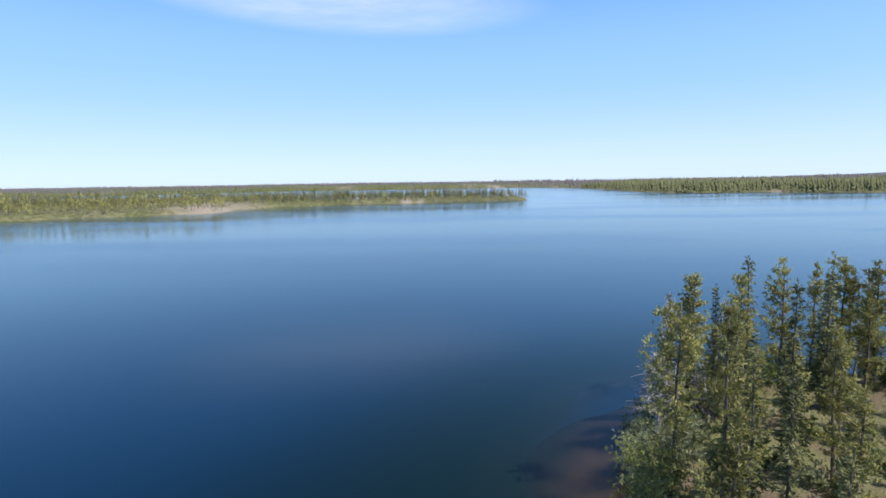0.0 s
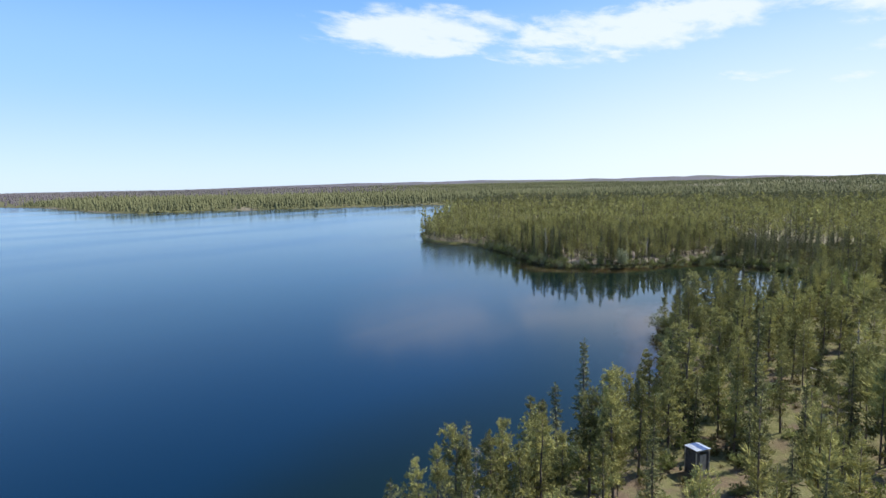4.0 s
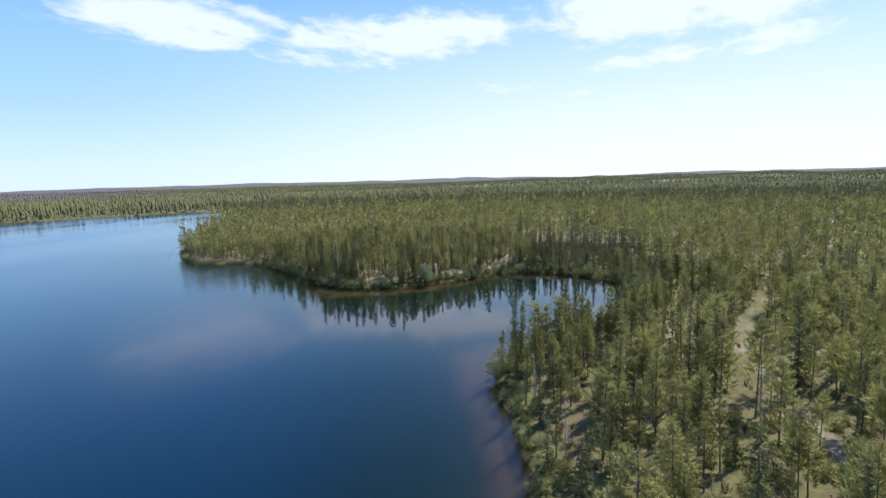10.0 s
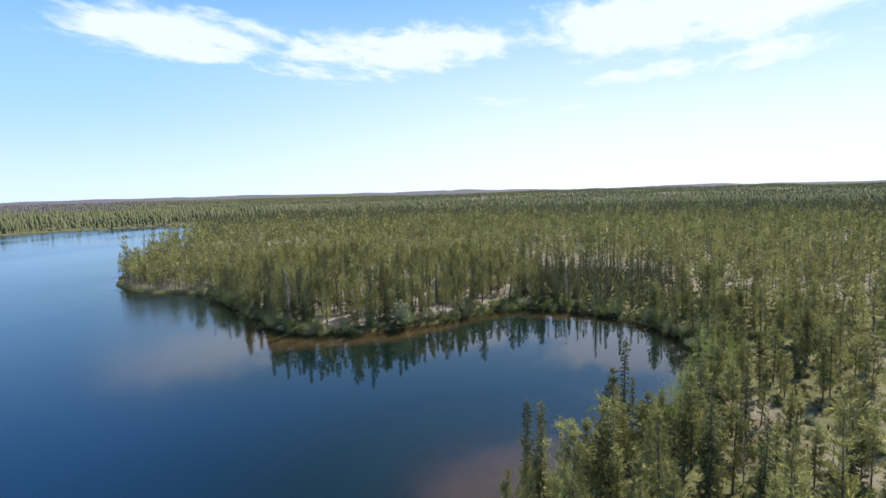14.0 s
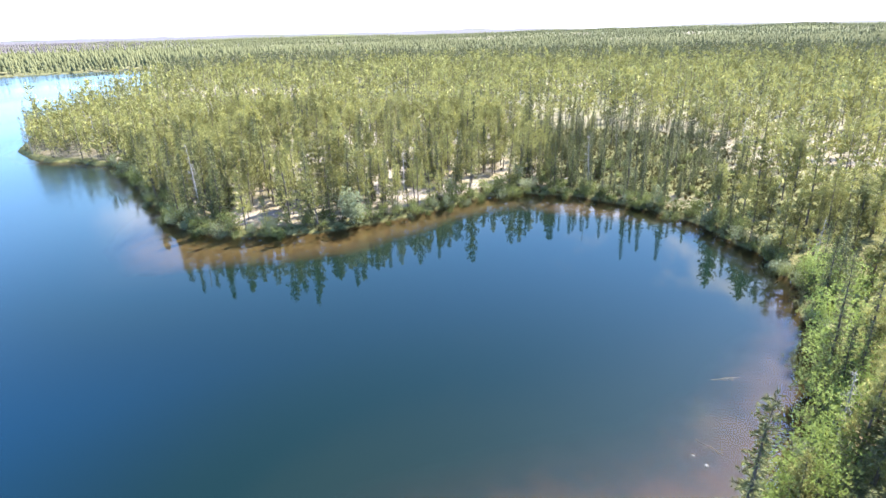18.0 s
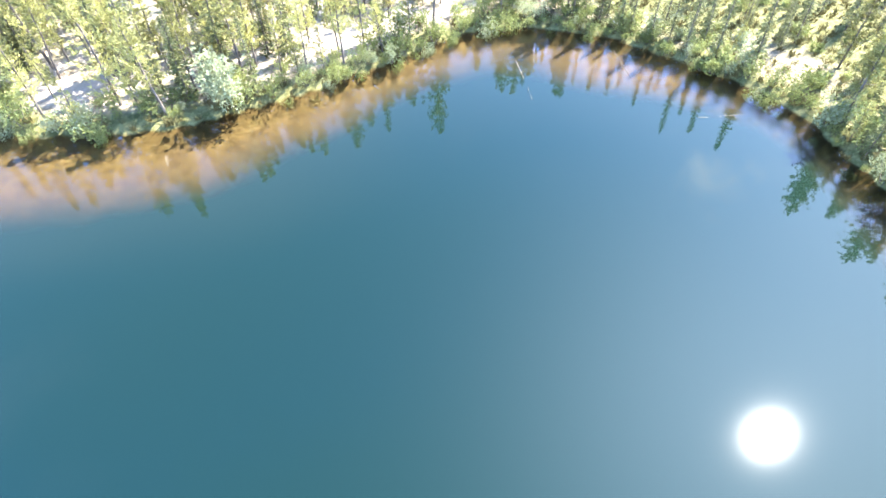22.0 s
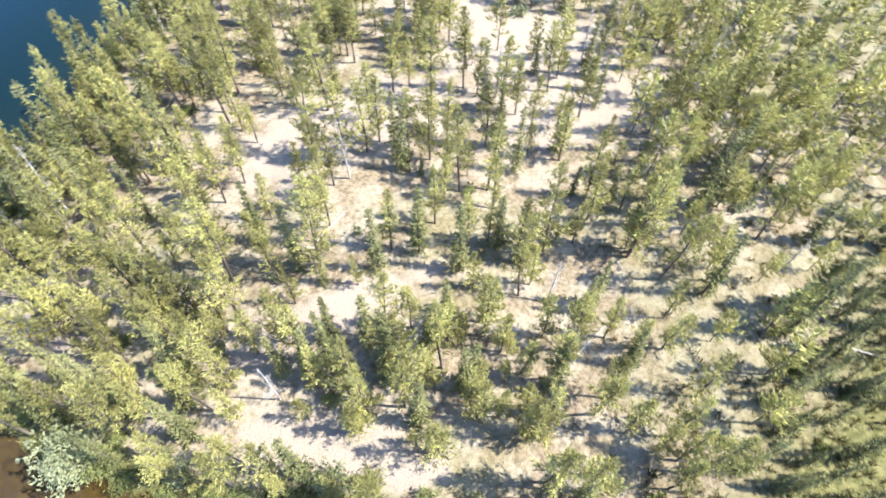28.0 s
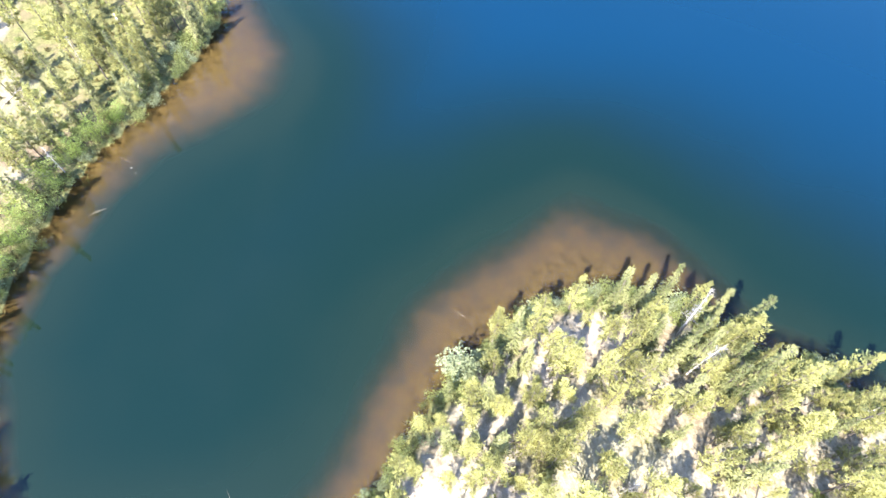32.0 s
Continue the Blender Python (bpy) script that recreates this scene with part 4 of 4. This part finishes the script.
planted("pine_wood", "open wood of yellow-green jack pines and dark spruces on pale sand", "forest",
        [(pine_sets, *chosen(inner, is_pine)), (spruce_sets, *chosen(inner, is_spruce)), (snag_sets, *chosen(inner, is_snag))], MATS)
planted("back_wood", "conifer wood behind the shore", "forest",
        [(lite_pines, *chosen(outer, is_pine)), (lite_spruces, *chosen(outer, is_spruce)), (snag_sets, *chosen(outer, is_snag))], MATS)


def ring_wood(name, label, r0, r1, step, size, seed, templates, from_deg=-62, to_deg=128):
    """Woods farther off, on the side that the way looks to."""
    p = scatter(-r1, r1 + 200, -r1 * 0.55, r1 + 100, step, seed)
    far = np.hypot(p[:, 0] - 60, p[:, 1] - 40)
    seen = (far < r1) & (far >= r0) & ~((p[:, 0] > -18) & (p[:, 0] < 214) & (p[:, 1] > -14) & (p[:, 1] < 174))
    bearing = np.degrees(np.arctan2(p[:, 0] - 60, p[:, 1] - 40))
    bearing += np.random.default_rng(seed + 9).normal(0, 5, len(p))
    seen &= (bearing - from_deg) % 360 < to_deg - from_deg
    p = p[seen]
    d = shore(p)
    bare = sand_at(p, d)
    rng = np.random.default_rng(seed + 1)
    ok = (d > 1.2) & (rng.uniform(0, 1, len(p)) < 0.86 - np.where(p[:, 1] > 230, 0.15, 0.7) * bare)
    p = p[ok]
    planted(name, label, "forest", [(templates, on_ground(p), size * np.clip(rng.normal(1, 0.33, len(p)), 0.4, 1.7) * np.where((p[:, 1] > 230) & (p[:, 0] < 150), 0.72, 1.0))], MATS)


far_sets = [[(*far_tree(s, 7.2 + 0.5 * s, 2.0), 5)] for s in range(6)]
ragged_sets = [[(*w, 0), (*l, 1 if s % 3 == 0 else 5)] for s, (w, l) in enumerate(ragged_tree(s, 6.6 + 0.6 * s, 1.5 + 0.1 * (s % 3)) for s in range(6))]
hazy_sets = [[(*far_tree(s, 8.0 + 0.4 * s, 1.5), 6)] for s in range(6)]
ring_wood("middle_wood", "conifer forest covering the land beyond the cove", 0, 330, 3.3, 0.88, 3, thin_trees)
ring_wood("rear_wood", "conifer forest on the land behind the shore", 0, 300, 3.6, 0.85, 13, far_sets, 128, 298)
ring_wood("shore_wood", "conifer forest along the opposite shore", 330, 500, 2.3, 0.74, 4, ragged_sets)
ring_wood("distant_wood", "dense green conifer forest reaching to the hills", 500, 900, 4.6, 0.68, 5, far_sets)
ring_wood("hazy_wood", "far brownish conifer forest on the low hills across the lake, greyed by a haze tint", 900, 2300, 12.5, 0.75, 7, hazy_sets, -62, 44)
ring_wood("horizon_wood", "far green conifer forest on the plain", 900, 2300, 10.5, 0.62, 8, far_sets, 44, 128)


# ---- shrubs ----
BUSHES = [bush(100 + s, 1.7 + 0.35 * s, 1.25 + 0.15 * s, 300) for s in range(4)]
edges = scatter(-14, 172, -12, 132, 1.4, 21)
ed = shore(edges)
ok = (ed > -0.3) & (ed < 2.9) & (WOOD.uniform(0, 1, len(edges)) < 0.9)
edges, ed = edges[ok], ed[ok]
close_by = (edges[:, 0] > 5) & (edges[:, 1] < 112)
order = np.argsort(ed + 30 * ~close_by)
single_bush, rest_bush = order[:280], order[280:]
EDGES = on_ground(edges)
size = np.clip(WOOD.normal(0.68, 0.17, len(edges)), 0.35, 1.15) * np.where((edges[:, 0] > 58) & (edges[:, 0] < 84) & (edges[:, 1] < 48), 0.62, 1.0)


def bush_thing(w, l, leaf, label):
    root = thing("shrub", label, "shrub", "shrubs along the waterline")
    part("stem", mesh_of("stem", *w, [SPRUCE_BARK]), root)
    part("foliage", mesh_of("foliage", *l, [leaf]), root)
    return root


green = single_bush[WOOD.uniform(0, 1, len(single_bush)) < 0.72]
pale = np.setdiff1d(single_bush, green)
copies([lambda w=w, l=l: bush_thing(w, l, BUSH_LEAF, "bright green leafy alder shrub at the waterline") for w, l in BUSHES], EDGES[green], size[green], 31)
copies([lambda w=w, l=l: bush_thing(w, l, WILLOW_LEAF, "pale grey-green willow shrub at the waterline") for w, l in BUSHES[:2]], EDGES[pale], size[pale], 32)
SHRUB_MATS = [SPRUCE_BARK, BUSH_LEAF, WILLOW_LEAF]
bush_sets = [[(*w, 0), (*l, 1 + (k == 3))] for k, (w, l) in enumerate(bush(110 + s, 1.7 + 0.35 * s, 1.3, 150, 0.26) for s in range(4))]
low_bush = [[(*bush(120 + s, 0.8, 0.9, 70, 0.26)[1], 1 + (s == 2))] for s in range(3)]
under = scatter(0, 200, 0, 130, 2.6, 41)
ud = shore(under)
usand, ubog = sand_at(under, ud), bog_at(under)
grow = np.where(under[:, 1] < 46, np.where(under[:, 0] < 70, 0.8, 0.62), 0.10) * (1 - usand)
grow = np.where(ubog > 0.3, 0.45, grow)
ok = (ud > 2.5) & (WOOD.uniform(0, 1, len(under)) < grow) & clear_of_track(under)
under = under[ok]
planted("undergrowth", "low green shrubs and regrowth between the trees", "undergrowth",
        [(bush_sets, EDGES[rest_bush], size[rest_bush]), (low_bush, on_ground(under), np.clip(WOOD.normal(0.8, 0.25, len(under)), 0.35, 1.4))], SHRUB_MATS)

# low shrubs that hang over the water round the head of the cove
fringe = scatter(138, 176, 16, 66, 1.1, 81)
fd = shore(fringe)
fringe = fringe[(fd > -0.35) & (fd < 0.9)]
planted("shore_scrub", "dense low green scrub hanging over the water at the head of the cove", "undergrowth",
        [(bush_sets, on_ground(fringe), np.clip(BOG.normal(0.42, 0.13, len(fringe)), 0.2, 0.75))], SHRUB_MATS)

# sedge and grass clumps in the bog, along the water and on the near side
def clump(seed, blades=11, size=0.5):
    rng = np.random.default_rng(seed)
    return tufts(rng, rng.normal(0, 0.12, (3, 3)) * [1, 1, 0.1], np.tile([0, 0, 1.0], (3, 1)), size, blades, 0.5, 0.09)


sedge = scatter(30, 212, 4, 118, 0.85, 61)
sd = shore(sedge)
ok = (sd > -0.15) & (sd < 45) & (WOOD.uniform(0, 1, len(sedge)) < np.clip(1.1 * bog_at(sedge) + np.where(sd < 1.8, 0.95, 0.5) * grass_at(sedge, sd), 0, 0.95)) & clear_of_track(sedge)
ok &= (sedge[:, 0] > 95) | (sd < 20)
sedge = sedge[ok]
planted("sedge_clumps", "tufts of yellow-green sedge and grass on the wet ground", "grass",
        [([[(*clump(s), 0)] for s in range(5)], on_ground(sedge), np.clip(WOOD.normal(0.9, 0.3, len(sedge)), 0.35, 1.7))], [SEDGE])

# dead grey scrub at the near corner of the shore
for x, y, s in ((13.2, 31.0, 1.15), (14.4, 32.6, 1.25), (15.8, 33.2, 1.0), (17.6, 32.0, 0.9), (19.0, 35.4, 0.85), (13.9, 33.0, 0.9)):
    ob = new("dead_shrub", mesh_of("dead_shrub", *snag(int(x * 10), 2.9, 130), [GREY_WOOD]))
    ob.matrix_basis = pose(x, y, float(height_at(np.array([[x, y]]))[0]) - 0.03, 8, 6, 90 * x) @ Matrix.Diagonal((s * 1.5, s * 1.5, s, 1))
    tagged(ob, "dead grey twiggy shrub at the edge of the shore", "dead shrub", "dead shrubs at the corner")

# the tall silvery willow on the point
w, l = bush(140, 4.6, 2.0, 620, 0.30)
root = thing("willow_tree", "tall silvery grey-green willow leaning over the water", "tree")
part("stem", mesh_of("stem", *w, [SPRUCE_BARK]), root)
part("crown", mesh_of("crown", *l, [WILLOW_LEAF]), root)
root.location = (140.6, 71.6, 0.3)


# lone leafy bushes between the pines near the hut
for x, y, s in ((50.2, 27.6, 1.5), (46.6, 31.6, 1.0), (58.0, 26.5, 1.0)):
    ob = bush_thing(*BUSHES[2], BUSH_LEAF, "tall bright green leafy bush between the pines")
    ob.matrix_basis = pose(x, y, float(height_at(np.array([[x, y]]))[0]) - 0.03, 0, 0, 40 * x) @ Matrix.Scale(s, 4)


ALDERS = [bush(150 + s, 2.3 + 0.2 * s, 1.5, 900, 0.10) for s in range(3)]
# tall leafy alders over the water on the near side of the cove
for k, (x, y, s) in enumerate(((134.4, 24.2, 1.5), (131.2, 24.6, 1.7), (128.2, 25.0, 1.9), (124.4, 26.0, 1.75), (120.6, 27.0, 1.5), (117.2, 28.0, 1.7), (113.6, 29.2, 1.65), (110.2, 30.6, 1.6),
                               (107.0, 32.6, 1.5), (104.2, 34.6, 1.3), (130.2, 22.4, 1.3), (122.6, 24.2, 1.4), (115.4, 26.6, 1.3))):
    w, l = ALDERS[k % 3]
    root = thing("alder_bush", "tall bright yellow-green leafy alder at the waterline", "shrub", "alders round the cove")
    part("stem", mesh_of("stem", *w, [SPRUCE_BARK]), root)
    part("foliage", mesh_of("foliage", *l, [ALDER_LEAF]), root)
    root.matrix_basis = pose(x, y, float(height_at(np.array([[x, y]]))[0]) - 0.03, 0, 0, 47 * k) @ Matrix.Diagonal((s * 0.8, s * 0.8, s, 1))


# ---- small things ----
def bm_mesh(name, bm, mat):
    mesh = bpy.data.meshes.new(name)
    bm.to_mesh(mesh)
    bm.free()
    mesh.materials.append(mat)
    return mesh


def box(sx, sy, sz, bevel=0.01):
    bm = bmesh.new()
    bmesh.ops.create_cube(bm, size=1.0, matrix=Matrix.Diagonal((sx, sy, sz, 1)))
    bmesh.ops.bevel(bm, geom=bm.edges[:], offset=bevel, segments=1, affect="EDGES")
    return bm


def outhouse():
    """A small board hut with a flat metal-clad roof that slopes to the back."""
    boards = plain_material("dark_boards", (0.05, 0.045, 0.05), (0.12, 0.11, 0.11), 0.85)
    pale_wood = plain_material("pale_boards", (0.32, 0.29, 0.24), (0.50, 0.46, 0.38), 0.8)
    tin = plain_material("roof_tin", (0.50, 0.56, 0.66), (0.72, 0.76, 0.82), 0.35, 0.6)
    blue_tin = plain_material("blue_tin", (0.05, 0.09, 0.20), (0.10, 0.16, 0.32), 0.45, 0.3)
    root = thing("outhouse", "small dark board outhouse with white and blue flat roof", "outhouse")
    w, d, h, pitch = 1.5, 1.5, 2.15, -0.07
    root.scale = (0.70, 0.70, 0.84)
    for k in range(10):
        x = -w / 2 + (k + 0.5) * w / 10
        for y in (-d / 2, d / 2):
            if y < 0 and 3 <= k <= 7:
                continue
            ob = part("board", bm_mesh("board", box(w / 10 - 0.008, 0.03, h), boards), root)
            ob.location = (x, y, h / 2)
        for s in (-1, 1):
            ob = part("board", bm_mesh("board", box(0.03, d / 10 - 0.008, h), boards if s < 0 else pale_wood), root)
            ob.location = (s * w / 2, -d / 2 + (k + 0.5) * d / 10, h / 2)
    ob = part("door", bm_mesh("door", box(0.72, 0.04, 1.9), pale_wood), root, "pale plank door")
    ob.location = (0.05, -d / 2 - 0.01, 0.98)
    handle = part("handle", bm_mesh("handle", box(0.03, 0.05, 0.16), GREY_WOOD), ob)
    handle.location = (0.28, -0.04, 0.0)
    for sx in (-1, 1):
        for sy in (-1, 1):
            ob = part("corner_post", bm_mesh("corner_post", box(0.1, 0.1, h + 0.02), pale_wood), root)
            ob.location = (sx * (w / 2 + 0.01), sy * (d / 2 + 0.01), h / 2)
    for k in range(5):
        ob = part("roof_sheet", bm_mesh("roof_sheet", box(0.36, 1.8, 0.03), blue_tin if k in (2, 3) else tin), root)
        ob.location, ob.rotation_euler = (-0.70 + 0.35 * k, 0, h + 0.17 + 0.006 * (k % 2)), (pitch, 0, 0)
    for y in (-0.8, 0.0, 0.8):
        ob = part("rafter", bm_mesh("rafter", box(1.7, 0.08, 0.09), pale_wood), root)
        ob.location = (0, y, h + 0.09 + y * math.tan(pitch))
    root.location = (SHED[0], SHED[1], float(height_at(SHED[None])[0]) - 0.02)
    root.rotation_euler = (0, 0, radians(-35))


outhouse()


def log(name, label, a, b, thick, mat, group):
    a, b = Vector(a), Vector(b)
    rng = np.random.default_rng(int(abs(a.x * 10)))
    n = 7
    line = [np.array(a.lerp(b, k / (n - 1))) + rng.normal(0, 0.03, 3) for k in range(n)]
    stubs = [np.array(a.lerp(b, f)) for f in (0.35, 0.5, 0.62, 0.8)]
    ends = [s + rng.normal(0, 0.22, 3) * [1, 1, 0.5] for s in stubs]
    mesh = mesh_of(name, *joined([tube(line, np.linspace(thick, thick * 0.4, n), 7), sticks(stubs, ends, 0.02, 0.008)]), [mat])
    return tagged(new(name, mesh), label, "log", group)


SUNK = "bleached fallen log floating in the shallow water"
for a, b, r in (((153.1, 53.1), (147.8, 50.7), 0.07), ((154.8, 46.8), (151.6, 47.7), 0.06), ((152.4, 45.1), (150.7, 45.3), 0.05), ((148.5, 39.3), (149.8, 36.3), 0.07),
                ((117.0, 35.0), (117.8, 33.2), 0.07), ((156.8, 45.8), (152.9, 44.2), 0.06), ((156.2, 52.1), (152.7, 51.6), 0.04), ((110.7, 36.6), (109.6, 35.1), 0.05),
                ((134.6, 72.5), (133.6, 71.6), 0.05)):
    log("sunken_log", SUNK, (*a, 0.0), (*b, 0.012), r * 0.36, WET_WOOD, "logs in the shallows")
FELLED = "grey fallen tree trunk lying on the ground"
for a, b, r in (((186.8, 54.7), (190.5, 51.0), 0.10), ((165.5, 49.6), (168.0, 47.2), 0.08), ((171.0, 62.5), (174.4, 63.4), 0.08), ((160.2, 45.6), (163.6, 47.8), 0.09),
                ((159.0, 79.0), (161.8, 80.6), 0.08), ((98.0, 22.0), (101.5, 20.4), 0.09), ((84.0, 30.2), (87.0, 31.8), 0.08), ((72.0, 24.0), (73.5, 27.0), 0.08)):
    za, zb = height_at(np.array([a, b]))
    log("fallen_tree", FELLED, (*a, za + r * 0.8), (*b, zb + r * 0.8), r, GREY_WOOD, "fallen trees")


def stone(x, y, z, size, seed, mat):
    rng = np.random.default_rng(seed)
    bm = bmesh.new()
    bmesh.ops.create_icosphere(bm, subdivisions=2, radius=1.0)
    k = rng.normal(0, 1, (4, 3))
    for v in bm.verts:
        d = np.array(v.co)
        v.co *= 1 + 0.16 * sum(math.sin(1.7 * float(q @ d) + i) for i, q in enumerate(k)) / 2
    ob = new("stone", bm_mesh("stone", bm, mat))
    ob.location, ob.scale, ob.rotation_euler = (x, y, z), (size, size * 0.8, size * 0.55), (0, 0, seed)
    return tagged(ob, "pale stone lying on the bed of the shallows", "stone", "stones in the shallows")


PALE_STONE = plain_material("pale_stone", (0.24, 0.225, 0.21), (0.36, 0.345, 0.325), 0.8)
for k, (x, y) in enumerate(((111.1, 36.5), (110.3, 35.9), (149.9, 42.6), (149.4, 42.2), (150.6, 41.6))):
    stone(x, y, float(height_at(np.array([[x, y]]))[0]) + 0.08, 0.09 + 0.02 * (k % 3), k + 1, PALE_STONE)

# broad old pines along the corner of the shore
for x, y, top, k, fat in ((16.9, 35.0, 7.9, 4, 1.15), (22.9, 36.9, 8.5, 0, 0.9), (25.2, 37.6, 8.0, 3, 0.85), (27.3, 37.4, 7.7, 1, 0.8), (27.8, 36.0, 8.4, 2, 1.0),
                          (30.9, 37.3, 7.7, 4, 1.05), (30.2, 34.2, 9.0, 5, 1.0), (32.8, 35.6, 8.3, 0, 1.05), (35.6, 33.5, 9.0, 2, 1.0), (34.9, 31.6, 9.2, 4, 1.05), (40.5, 32.1, 8.3, 3, 1.1),
                          (70.0, 26.8, 7.8, 5, 0.95), (94.0, 29.8, 8.1, 5, 1.0), (95.5, 24.4, 6.2, 0, 1.1), (96.1, 21.4, 6.0, 5, 1.1), (114.8, 23.1, 7.4, 3, 1.0)):
    foot = float(height_at(np.array([[x, y]]))[0]) - 0.03
    w, l = PINES[k]
    ob = tree_thing("pine_tree", "tall broad jack pine with dense olive-green crown and dead twigs", "tree", "", w, l, PINE_BARK, PINE_LEAF)
    rise = (top - foot) / float(l[0][:, 2].max())
    ob.matrix_basis = pose(x, y, foot, 0, 0, 61 * x) @ Matrix.Diagonal((rise * fat, rise * fat, rise, 1))

# a dead pine with drooping twigs on the corner
ob = new("dead_tree", mesh_of("dead_tree", *snag(57, 7.0, 95), [GREY_WOOD]))
ob.matrix_basis = pose(14.9, 34.1, float(height_at(np.array([[14.9, 34.1]]))[0]) - 0.03, 5, -4, 20)
tagged(ob, "dead grey pine thick with twigs on the corner of the shore", "dead tree")

# trees that stand out by themselves
for x, y, k, s in ((90.3, 43.4, 1, 0.98), (91.5, 42.6, 3, 0.82), (89.6, 43.2, 0, 0.7), (163.2, 54.0, 2, 0.85), (184.4, 56.8, 3, 1.05), (186.0, 57.9, 1, 0.9), (160.8, 47.5, 0, 0.75),
                   (173.7, 47.2, 3, 0.9), (37.0, 36.5, 1, 0.9), (20.4, 36.3, 3, 0.86), (35.5, 36.9, 3, 0.72)):
    w, l = SPRUCES[k]
    ob = tree_thing("spruce_tree", "tall dark green black spruce standing above its neighbours", "tree", "", w, l, SPRUCE_BARK, SPRUCE_LEAF)
    ob.matrix_basis = pose(x, y, float(height_at(np.array([[x, y]]))[0]) - 0.03, 0, 0, 70 * k + x) @ Matrix.Scale(s, 4)
for x, y, k, s in ((194.0, 77.1, 2, 1.1), (163.4, 45.1, 1, 1.1), (143.0, 91.5, 0, 1.2), (139.2, 92.0, 2, 1.15), (18.3, 35.9, 1, 0.85), (27.5, 37.0, 1, 0.9)):
    ob = new("dead_tree", mesh_of("dead_tree", *SNAGS[k], [GREY_WOOD]))
    ob.matrix_basis = pose(x, y, float(height_at(np.array([[x, y]]))[0]) - 0.03, 4, 3, 50 * k + x) @ Matrix.Scale(s, 4)
    tagged(ob, "bare grey dead conifer standing at the edge of the wood", "dead tree")
